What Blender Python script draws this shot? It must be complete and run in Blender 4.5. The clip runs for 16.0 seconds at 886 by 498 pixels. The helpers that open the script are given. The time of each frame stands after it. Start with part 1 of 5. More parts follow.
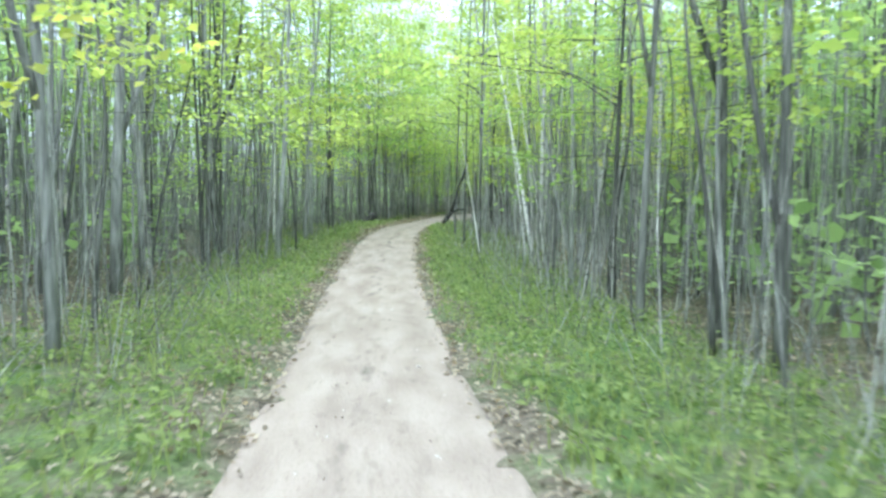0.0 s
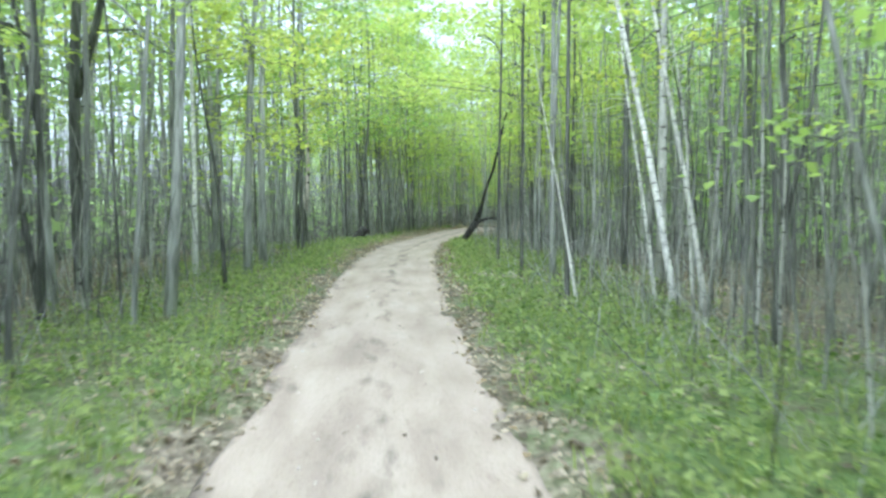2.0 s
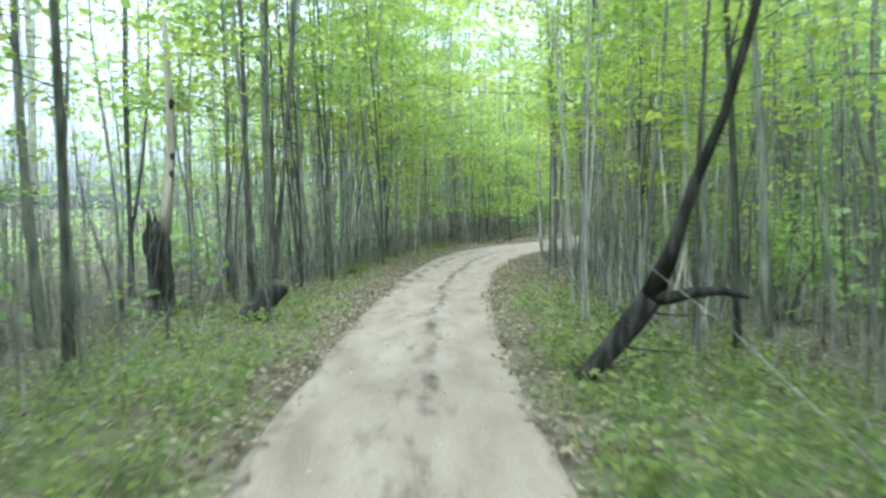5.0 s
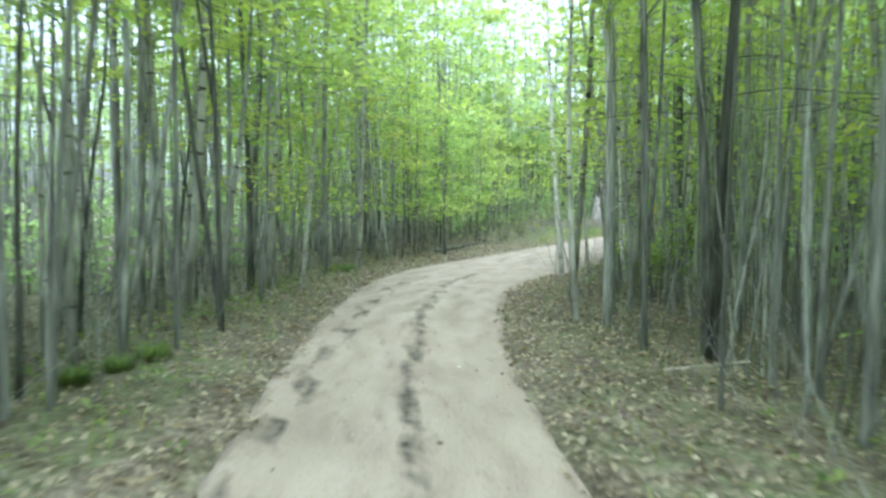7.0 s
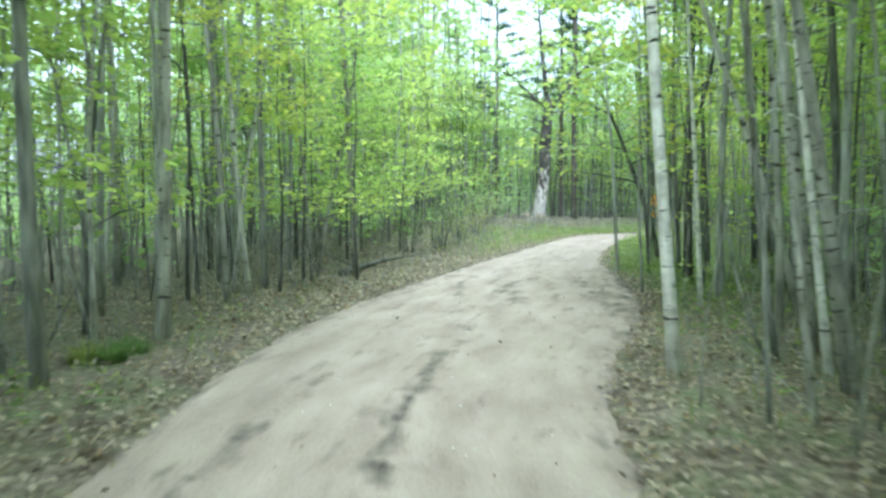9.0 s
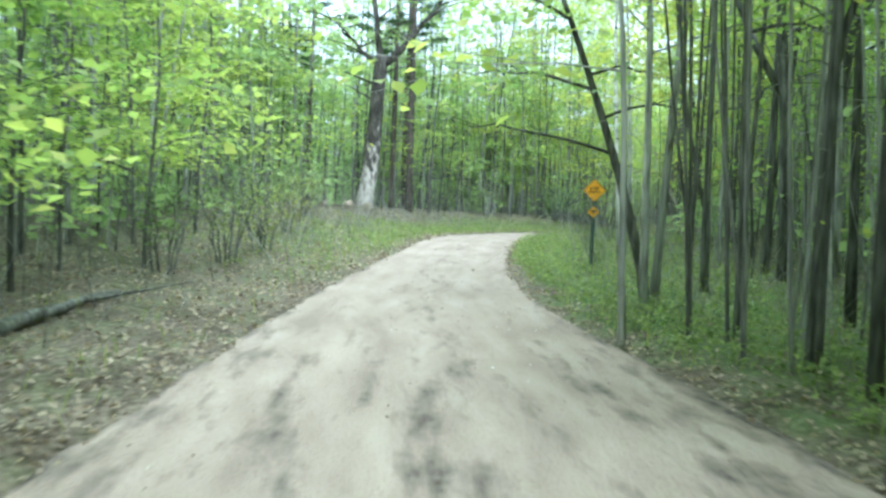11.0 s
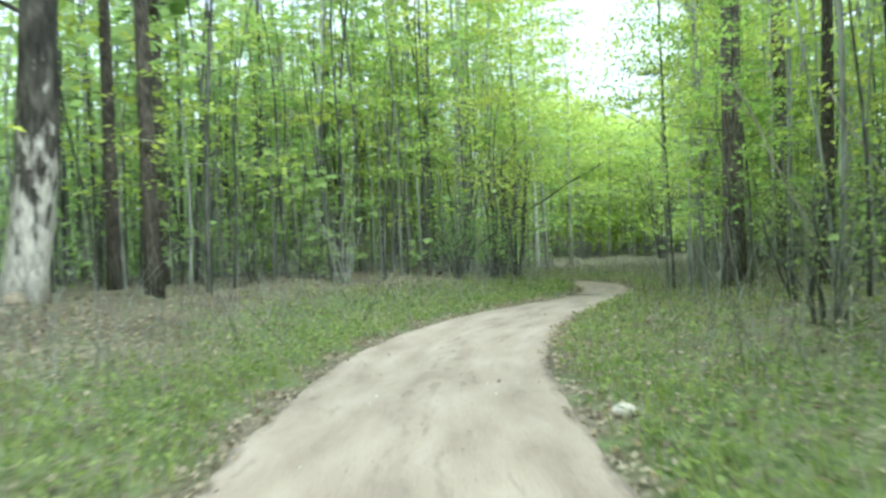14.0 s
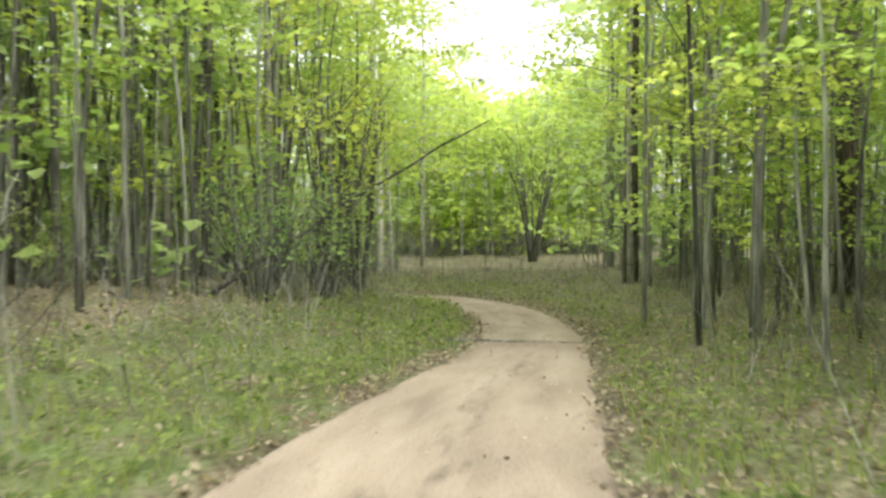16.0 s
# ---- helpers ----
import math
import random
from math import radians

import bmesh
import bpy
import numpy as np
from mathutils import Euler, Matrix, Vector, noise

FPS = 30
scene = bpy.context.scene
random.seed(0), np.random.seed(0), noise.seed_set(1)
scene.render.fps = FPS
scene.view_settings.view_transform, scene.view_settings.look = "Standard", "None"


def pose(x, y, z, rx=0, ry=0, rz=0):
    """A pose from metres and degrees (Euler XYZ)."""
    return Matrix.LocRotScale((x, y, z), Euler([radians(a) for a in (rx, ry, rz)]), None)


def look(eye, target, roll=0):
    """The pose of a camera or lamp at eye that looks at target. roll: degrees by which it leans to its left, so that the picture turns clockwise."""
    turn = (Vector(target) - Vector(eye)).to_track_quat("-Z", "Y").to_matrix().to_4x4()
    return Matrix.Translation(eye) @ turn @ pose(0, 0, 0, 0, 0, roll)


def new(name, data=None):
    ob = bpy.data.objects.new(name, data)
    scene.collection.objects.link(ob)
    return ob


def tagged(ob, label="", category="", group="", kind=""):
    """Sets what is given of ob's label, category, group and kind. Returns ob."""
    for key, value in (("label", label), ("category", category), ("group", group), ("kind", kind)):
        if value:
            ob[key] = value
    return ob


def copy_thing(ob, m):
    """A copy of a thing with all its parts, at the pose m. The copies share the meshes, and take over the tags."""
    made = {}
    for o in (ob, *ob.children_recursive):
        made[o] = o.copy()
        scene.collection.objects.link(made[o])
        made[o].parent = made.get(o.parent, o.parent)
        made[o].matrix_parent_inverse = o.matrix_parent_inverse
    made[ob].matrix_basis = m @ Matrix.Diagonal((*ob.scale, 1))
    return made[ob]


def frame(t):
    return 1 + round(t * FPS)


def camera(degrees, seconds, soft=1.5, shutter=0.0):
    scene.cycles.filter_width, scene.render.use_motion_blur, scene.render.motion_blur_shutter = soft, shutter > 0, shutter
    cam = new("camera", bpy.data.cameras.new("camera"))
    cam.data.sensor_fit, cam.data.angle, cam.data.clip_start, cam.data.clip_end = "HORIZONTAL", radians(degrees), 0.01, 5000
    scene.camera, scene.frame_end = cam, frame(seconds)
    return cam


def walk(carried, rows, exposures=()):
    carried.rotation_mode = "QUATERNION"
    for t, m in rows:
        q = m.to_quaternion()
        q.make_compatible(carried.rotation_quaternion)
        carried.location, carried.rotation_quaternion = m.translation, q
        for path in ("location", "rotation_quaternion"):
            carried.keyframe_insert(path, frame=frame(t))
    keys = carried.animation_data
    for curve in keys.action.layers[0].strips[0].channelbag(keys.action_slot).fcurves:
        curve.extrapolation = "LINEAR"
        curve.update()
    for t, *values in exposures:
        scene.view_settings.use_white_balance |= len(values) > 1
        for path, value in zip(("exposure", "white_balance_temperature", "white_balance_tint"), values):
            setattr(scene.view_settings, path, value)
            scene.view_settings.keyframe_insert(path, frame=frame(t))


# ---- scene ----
cam = camera(56.3, 16.0, soft=2.7, shutter=0.35)
PATH = [
    (0.0, (0.000, 0.000, 1.500), (-0.001, 9.972, 0.753), 0.42),
    (0.5, (-0.263, 2.612, 1.367), (-0.356, 12.589, 0.697), 0.48),
    (1.0, (-0.482, 5.302, 1.226), (-0.502, 15.275, 0.486), 0.46),
    (1.5, (-0.701, 8.134, 1.115), (-0.652, 18.110, 0.433), -0.31),
    (2.0, (-0.919, 10.894, 1.053), (-0.823, 20.877, 0.483), -0.60),
    (2.5, (-1.113, 13.662, 1.016), (-0.970, 23.646, 0.483), -1.28),
    (3.0, (-1.334, 16.504, 0.998), (-1.185, 26.491, 0.514), -0.02),
    (3.2, (-1.421, 17.659, 0.991), (-1.250, 27.646, 0.521), 0.73),
    (5.3, (-1.758, 31.620, 1.274), (-1.186, 41.586, 0.686), -0.72),
    (5.5, (-1.775, 32.998, 1.254), (-1.120, 42.958, 0.644), -0.41),
    (6.0, (-1.738, 36.467, 1.192), (-0.727, 46.401, 0.644), 0.32),
    (6.5, (-1.626, 40.033, 1.115), (-0.278, 49.928, 0.586), 0.45),
    (7.0, (-1.383, 43.496, 1.026), (0.400, 53.322, 0.510), 0.73),
    (7.5, (-1.000, 46.746, 0.955), (1.104, 56.508, 0.439), 0.31),
    (8.0, (-0.577, 49.707, 0.906), (1.700, 59.432, 0.411), -0.07),
    (8.5, (-0.010, 52.655, 0.913), (2.659, 62.278, 0.377), 0.02),
    (9.0, (0.634, 55.570, 0.918), (3.563, 65.115, 0.359), -0.07),
    (9.5, (1.303, 58.494, 0.898), (4.303, 68.020, 0.398), -0.42),
    (10.0, (2.100, 61.433, 0.857), (5.617, 70.780, 0.336), -0.64),
    (10.2, (2.490, 62.587, 0.840), (6.557, 71.696, 0.148), -0.53),
    (12.3, (7.568, 73.094, 0.689), (13.249, 81.317, 0.353), 3.20),
    (12.5, (8.383, 74.515, 0.707), (14.092, 82.723, 0.511), 2.69),
    (13.0, (10.501, 77.859, 0.775), (16.565, 85.809, 0.902), 1.30),
    (13.5, (12.922, 81.279, 0.876), (19.370, 88.922, 0.829), -0.18),
    (14.0, (15.340, 84.369, 0.977), (22.194, 91.649, 0.774), -2.03),
    (14.5, (17.689, 86.991, 0.990), (24.920, 93.894, 0.720), -3.45),
    (15.0, (19.921, 89.232, 0.931), (27.476, 95.774, 0.582), -2.68),
    (15.5, (21.946, 91.096, 0.845), (29.862, 97.186, 0.346), -1.45),
    (16.0, (23.818, 92.675, 0.756), (32.084, 98.295, 0.445), -0.08),
]
walk(cam, [(t, look(eye, target, roll)) for t, eye, target, roll in PATH],
     [(0, 1.14, 5200, 3), (3, 1.24, 5250, 6), (6, 1.34, 5250, 3), (9, 1.38, 5150, 0), (12.4, 1.18, 5150, -1), (13, 1.08, 6400, 1), (13.5, 1.1, 6250, 1), (14, 1.15, 5550, -4),
      (15.5, 1.3, 5500, -3), (16, 1.3, 6850, 8)])


# ---- light ----
world = bpy.data.worlds.new("overcast_sky")
scene.world = world
world.use_nodes = True
wn, wl = world.node_tree.nodes, world.node_tree.links
sky = wn.new("ShaderNodeTexSky")
sky.sky_type, sky.sun_disc = "NISHITA", False
sky.sun_elevation, sky.sun_rotation = radians(58), radians(200)
sky.air_density, sky.dust_density, sky.ozone_density = 1.0, 4.0, 1.0
pale = wn.new("ShaderNodeHueSaturation")
pale.inputs["Saturation"].default_value, pale.inputs["Value"].default_value = 0.30, 1.5
wl.new(sky.outputs[0], pale.inputs["Color"])
wl.new(pale.outputs[0], wn["Background"].inputs["Color"])
wn["Background"].inputs["Strength"].default_value = 0.15

sun = new("sun", bpy.data.lights.new("sun", "SUN"))
sun.data.energy, sun.data.angle, sun.data.color = 1.4, radians(25), (1.0, 0.96, 0.9)
sun.matrix_world = pose(0, 0, 40, 32, 0, 160)


# ---- materials ----
def material(name, rough=0.9):
    m = bpy.data.materials.new(name)
    m.use_nodes = True
    n = m.node_tree.nodes
    n["Principled BSDF"].inputs["Roughness"].default_value = rough
    n["Principled BSDF"].inputs["Specular IOR Level"].default_value = 0.25
    return m, n, m.node_tree.links, n["Principled BSDF"]


def noise_node(n, l, coords, scale, detail=5.0, stretch=(1, 1, 1)):
    mp = n.new("ShaderNodeMapping")
    mp.inputs["Scale"].default_value = stretch
    l.new(coords, mp.inputs["Vector"])
    t = n.new("ShaderNodeTexNoise")
    t.inputs["Scale"].default_value, t.inputs["Detail"].default_value = scale, detail
    l.new(mp.outputs[0], t.inputs["Vector"])
    return t.outputs["Fac"]


def ramp(n, l, fac, *stops):
    r = n.new("ShaderNodeValToRGB")
    e = r.color_ramp.elements
    while len(e) < len(stops):
        e.new(0.5)
    for k, (p, c) in zip(e, stops):
        k.position, k.color = p, (*c, 1)
    l.new(fac, r.inputs["Fac"])
    return r.outputs["Color"]


def blend(n, l, fac, a, b, mode="MIX"):
    x = n.new("ShaderNodeMix")
    x.data_type, x.blend_type = "RGBA", mode
    for k, v in ((0, fac), (6, a), (7, b)):
        if hasattr(v, "is_output"):
            l.new(v, x.inputs[k])
        elif isinstance(v, float):
            x.inputs[k].default_value = v
        else:
            x.inputs[k].default_value = (*v, 1)
    return x.outputs[2]


def bump(n, l, bsdf, height, strength, distance):
    b = n.new("ShaderNodeBump")
    b.inputs["Strength"].default_value, b.inputs["Distance"].default_value = strength, distance
    l.new(height, b.inputs["Height"])
    l.new(b.outputs[0], bsdf.inputs["Normal"])


def ground_material():
    m, n, l, bsdf = material("forest_floor", 0.95)
    pos = n.new("ShaderNodeNewGeometry").outputs["Position"]
    cover = n.new("ShaderNodeAttribute")
    cover.attribute_name = "cover"
    litter = ramp(n, l, noise_node(n, l, pos, 14.0, 8.0), (0.30, (0.065, 0.055, 0.04)), (0.5, (0.18, 0.152, 0.112)), (0.72, (0.36, 0.31, 0.24)))
    patch = ramp(n, l, noise_node(n, l, pos, 1.1, 4.0), (0.35, (0.55, 0.55, 0.5)), (0.65, (1.0, 1.0, 1.0)))
    litter = blend(n, l, 1.0, litter, patch, "MULTIPLY")
    green = ramp(n, l, noise_node(n, l, pos, 22.0, 6.0), (0.3, (0.04, 0.066, 0.02)), (0.55, (0.11, 0.175, 0.05)), (0.75, (0.19, 0.26, 0.085)))
    add = n.new("ShaderNodeMath")
    add.operation = "MULTIPLY_ADD"
    add.inputs[1].default_value, add.inputs[2].default_value = 1.6, -0.8
    l.new(noise_node(n, l, pos, 2.2, 6.0), add.inputs[0])
    mask = n.new("ShaderNodeMath")
    mask.operation, mask.use_clamp = "ADD", True
    l.new(add.outputs[0], mask.inputs[0])
    l.new(cover.outputs["Fac"], mask.inputs[1])
    l.new(blend(n, l, mask.outputs[0], litter, green), bsdf.inputs["Base Color"])
    bump(n, l, bsdf, noise_node(n, l, pos, 18.0, 8.0), 0.9, 0.05)
    return m


def road_material():
    m, n, l, bsdf = material("pale_sandy_dirt", 0.95)
    pos = n.new("ShaderNodeNewGeometry").outputs["Position"]
    mix = n.new("ShaderNodeAttribute")
    mix.attribute_name = "litter"
    lane = n.new("ShaderNodeAttribute")
    lane.attribute_name = "lane"
    lane = lane.outputs["Vector"]
    sand = ramp(n, l, noise_node(n, l, lane, 2.6, 8.0), (0.30, (0.238, 0.195, 0.157)), (0.5, (0.314, 0.261, 0.212)), (0.7, (0.37, 0.314, 0.259)))
    grit = ramp(n, l, noise_node(n, l, pos, 46.0, 6.0), (0.33, (0.70, 0.68, 0.65)), (0.50, (1.0, 1.0, 1.0)))
    sand = blend(n, l, 0.7, sand, grit, "MULTIPLY")
    damp = ramp(n, l, noise_node(n, l, pos, 9.0, 8.0), (0.3, (0.035, 0.03, 0.023)), (0.5, (0.085, 0.072, 0.057)), (0.7, (0.155, 0.133, 0.108)))
    add = n.new("ShaderNodeMath")
    add.operation = "MULTIPLY_ADD"
    add.inputs[1].default_value, add.inputs[2].default_value = 2.6, -1.52
    l.new(noise_node(n, l, lane, 6.5, 9.0), add.inputs[0])
    mask = n.new("ShaderNodeMath")
    mask.operation, mask.use_clamp = "ADD", True
    l.new(add.outputs[0], mask.inputs[0])
    l.new(mix.outputs["Fac"], mask.inputs[1])
    l.new(blend(n, l, mask.outputs[0], sand, damp), bsdf.inputs["Base Color"])
    bump(n, l, bsdf, noise_node(n, l, pos, 30.0, 8.0), 0.7, 0.03)
    return m


def bark_material(name, dark, mid, light, grain=(14, 14, 2.2), bands=None):
    m, n, l, bsdf = material(name, 0.92)
    co = n.new("ShaderNodeTexCoord").outputs["Object"]
    info = n.new("ShaderNodeObjectInfo")
    base = ramp(n, l, noise_node(n, l, co, 1.0, 7.0, grain), (0.32, dark), (0.5, mid), (0.68, light))
    blot = ramp(n, l, noise_node(n, l, co, 1.7, 4.0, (1, 1, 0.6)), (0.35, (0.6, 0.6, 0.58)), (0.65, (1.15, 1.15, 1.12)))
    base = blend(n, l, 0.8, base, blot, "MULTIPLY")
    if bands:
        mark = ramp(n, l, noise_node(n, l, co, 1.0, 3.0, (3, 3, 17)), (0.60, (0, 0, 0)), (0.66, (1, 1, 1)))
        base = blend(n, l, mark, base, bands)
    low = 0.95 if name == "white_birch_bark" else 0.62
    tint = ramp(n, l, info.outputs["Random"], (0.0, (low, low, 0.97 * low)), (1.0, (1.2, 1.2, 1.2)))
    l.new(blend(n, l, 1.0, base, tint, "MULTIPLY"), bsdf.inputs["Base Color"])
    bump(n, l, bsdf, noise_node(n, l, co, 1.0, 6.0, (30, 30, 5)), 0.8, 0.02)
    return m


def leaf_material(name, dark, light, glow):
    """Thin leaf: part of the light is turned back, part comes through."""
    m, n, l, bsdf = material(name, 0.55)
    geo = n.new("ShaderNodeNewGeometry")
    info = n.new("ShaderNodeObjectInfo")
    one = ramp(n, l, geo.outputs["Random Per Island"], (0.0, dark), (1.0, light))
    tint = ramp(n, l, info.outputs["Random"], (0.0, (0.72, 0.85, 0.85)), (0.5, (1.05, 1.05, 1.0)), (0.8, (1.15, 1.08, 0.95)), (1.0, (1.15, 1.0, 0.8)))
    one = blend(n, l, 1.0, one, tint, "MULTIPLY")
    l.new(one, bsdf.inputs["Base Color"])
    tr = n.new("ShaderNodeBsdfTranslucent")
    l.new(blend(n, l, 1.0, one, glow, "MULTIPLY"), tr.inputs["Color"])
    mx = n.new("ShaderNodeMixShader")
    mx.inputs[0].default_value = 0.5
    l.new(bsdf.outputs[0], mx.inputs[1])
    l.new(tr.outputs[0], mx.inputs[2])
    l.new(mx.outputs[0], n["Material Output"].inputs["Surface"])
    return m


def plain_material(name, a, b, rough, scale=30.0, metal=0.0):
    m, n, l, bsdf = material(name, rough)
    co = n.new("ShaderNodeTexCoord").outputs["Object"]
    l.new(ramp(n, l, noise_node(n, l, co, scale, 6.0), (0.35, a), (0.65, b)), bsdf.inputs["Base Color"])
    bsdf.inputs["Metallic"].default_value = metal
    bump(n, l, bsdf, noise_node(n, l, co, scale * 2, 6.0), 0.3, 0.01)
    return m


FLOOR = ground_material()
ROAD = road_material()
BARK = bark_material("grey_maple_bark", (0.15, 0.155, 0.14), (0.34, 0.35, 0.32), (0.51, 0.52, 0.48))
BARK_DARK = bark_material("dark_wet_bark", (0.045, 0.047, 0.04), (0.125, 0.13, 0.112), (0.235, 0.24, 0.21))
BARK_PALE = bark_material("pale_aspen_bark", (0.22, 0.225, 0.19), (0.42, 0.42, 0.37), (0.58, 0.58, 0.53), (8, 8, 3), (0.07, 0.065, 0.055))
BARK_WHITE = bark_material("white_birch_bark", (0.48, 0.47, 0.44), (0.70, 0.69, 0.66), (0.82, 0.81, 0.78), (5, 5, 9), (0.04, 0.037, 0.034))
BARK_PINE = bark_material("red_brown_pine_bark", (0.04, 0.035, 0.03), (0.11, 0.095, 0.08), (0.22, 0.19, 0.165), (22, 22, 5))
BARK_BLACK = bark_material("black_rotten_bark", (0.012, 0.012, 0.011), (0.035, 0.034, 0.031), (0.085, 0.082, 0.075))
BARE_WOOD = bark_material("bleached_bare_wood", (0.34, 0.30, 0.24), (0.52, 0.47, 0.40), (0.66, 0.61, 0.54), (30, 30, 1.5))


def old_bark():
    """Dark bark that flakes off to pale wood towards the foot."""
    m = bark_material("old_flaking_bark", (0.028, 0.026, 0.023), (0.08, 0.074, 0.065), (0.16, 0.148, 0.13), (9, 9, 2.5))
    n, l = m.node_tree.nodes, m.node_tree.links
    bsdf = n["Principled BSDF"]
    base = bsdf.inputs["Base Color"].links[0].from_socket
    co = n.new("ShaderNodeTexCoord").outputs["Object"]
    sep = n.new("ShaderNodeSeparateXYZ")
    l.new(co, sep.inputs[0])
    f = n.new("ShaderNodeMath")
    f.operation = "MULTIPLY_ADD"
    f.inputs[1].default_value, f.inputs[2].default_value = -0.12, 0.38
    l.new(sep.outputs["Z"], f.inputs[0])
    a = n.new("ShaderNodeMath")
    a.operation = "ADD"
    l.new(f.outputs[0], a.inputs[0])
    l.new(noise_node(n, l, co, 1.0, 6.0, (7, 7, 2.5)), a.inputs[1])
    mask = ramp(n, l, a.outputs[0], (0.58, (0, 0, 0)), (0.72, (1, 1, 1)))
    wood = ramp(n, l, noise_node(n, l, co, 1.0, 5.0, (12, 12, 4)), (0.3, (0.30, 0.27, 0.24)), (0.7, (0.62, 0.58, 0.53)))
    l.new(blend(n, l, mask, base, wood), bsdf.inputs["Base Color"])
    return m


BARK_OLD = old_bark()
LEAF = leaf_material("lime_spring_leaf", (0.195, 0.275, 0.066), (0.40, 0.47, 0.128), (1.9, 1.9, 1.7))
# distance haze put into the colour: paler and less saturated than the near leaf
LEAF_HAZED = leaf_material("far_spring_leaf", (0.245, 0.31, 0.12), (0.42, 0.485, 0.205), (1.95, 1.95, 1.85))
LEAF_DEEP = leaf_material("mid_green_leaf", (0.18, 0.265, 0.085), (0.36, 0.44, 0.155), (1.85, 1.9, 1.65))
HERB = leaf_material("low_herb_leaf", (0.10, 0.138, 0.042), (0.32, 0.355, 0.125), (1.4, 1.5, 1.25))
GRASS = leaf_material("fresh_grass", (0.125, 0.175, 0.05), (0.28, 0.325, 0.115), (1.4, 1.5, 1.25))
NEEDLE = leaf_material("pine_needles", (0.035, 0.075, 0.025), (0.09, 0.15, 0.05), (1.0, 1.1, 0.8))
DRY_LEAF = leaf_material("dry_fallen_leaf", (0.13, 0.108, 0.08), (0.54, 0.47, 0.375), (0.9, 0.8, 0.6))
STONE = plain_material("pale_stone", (0.36, 0.32, 0.28), (0.62, 0.58, 0.52), 0.9)
SANDY_EARTH = plain_material("tan_sandy_stone", (0.20, 0.165, 0.12), (0.36, 0.30, 0.225), 0.95, 9.0)
CLOD_AND_SHADE = plain_material("dark_earth_clod", (0.06, 0.048, 0.036), (0.16, 0.13, 0.10), 0.95)
YELLOW = plain_material("amber_sign_sheet", (0.78, 0.36, 0.01), (0.86, 0.43, 0.02), 0.45, 8.0)
BLACK = plain_material("black_sign_paint", (0.012, 0.012, 0.012), (0.03, 0.03, 0.03), 0.5)
POST_GREEN = plain_material("green_painted_steel", (0.045, 0.075, 0.062), (0.08, 0.125, 0.10), 0.55)
STEEL = plain_material("zinc_bolt", (0.35, 0.35, 0.34), (0.55, 0.55, 0.54), 0.4, 60.0, 0.9)


# ---- mesh helpers ----
class Geo:
    """Gathers points and faces of one mesh."""

    def __init__(self):
        self.v, self.q, self.t, self.n = [], [], [], 0

    def add(self, v, quads=None, tris=None):
        v = np.asarray(v, float).reshape(-1, 3)
        if quads is not None and len(quads):
            self.q.append(np.asarray(quads, int) + self.n)
        if tris is not None and len(tris):
            self.t.append(np.asarray(tris, int) + self.n)
        self.v.append(v)
        self.n += len(v)
        return self

    def mesh(self, name, mat, smooth=True):
        me = bpy.data.meshes.new(name)
        v = np.concatenate(self.v)
        q = np.concatenate(self.q) if self.q else np.zeros((0, 4), int)
        t = np.concatenate(self.t) if self.t else np.zeros((0, 3), int)
        me.vertices.add(len(v))
        me.vertices.foreach_set("co", v.astype(np.float32).ravel())
        me.loops.add(4 * len(q) + 3 * len(t))
        me.loops.foreach_set("vertex_index", np.concatenate([q.ravel(), t.ravel()]).astype(np.int32))
        me.polygons.add(len(q) + len(t))
        start = np.concatenate([4 * np.arange(len(q)), 4 * len(q) + 3 * np.arange(len(t))])
        me.polygons.foreach_set("loop_start", start.astype(np.int32))
        me.polygons.foreach_set("use_smooth", np.full(len(q) + len(t), smooth))
        me.update(calc_edges=True)
        me.validate()
        me.materials.append(mat)
        return me


def part(name, geo, mat, parent=None, label="", smooth=True):
    """One mesh object, under a thing or on its own."""
    ob = new(name, geo if isinstance(geo, bpy.types.Mesh) else geo.mesh(name, mat, smooth))
    ob.parent = parent
    return tagged(ob, label)


def thing(name, label, category, group="", kind="", m=None):
    ob = new(name)
    ob.empty_display_size = 0.2
    if m is not None:
        ob.matrix_basis = m
    return tagged(ob, label, category, group, kind)


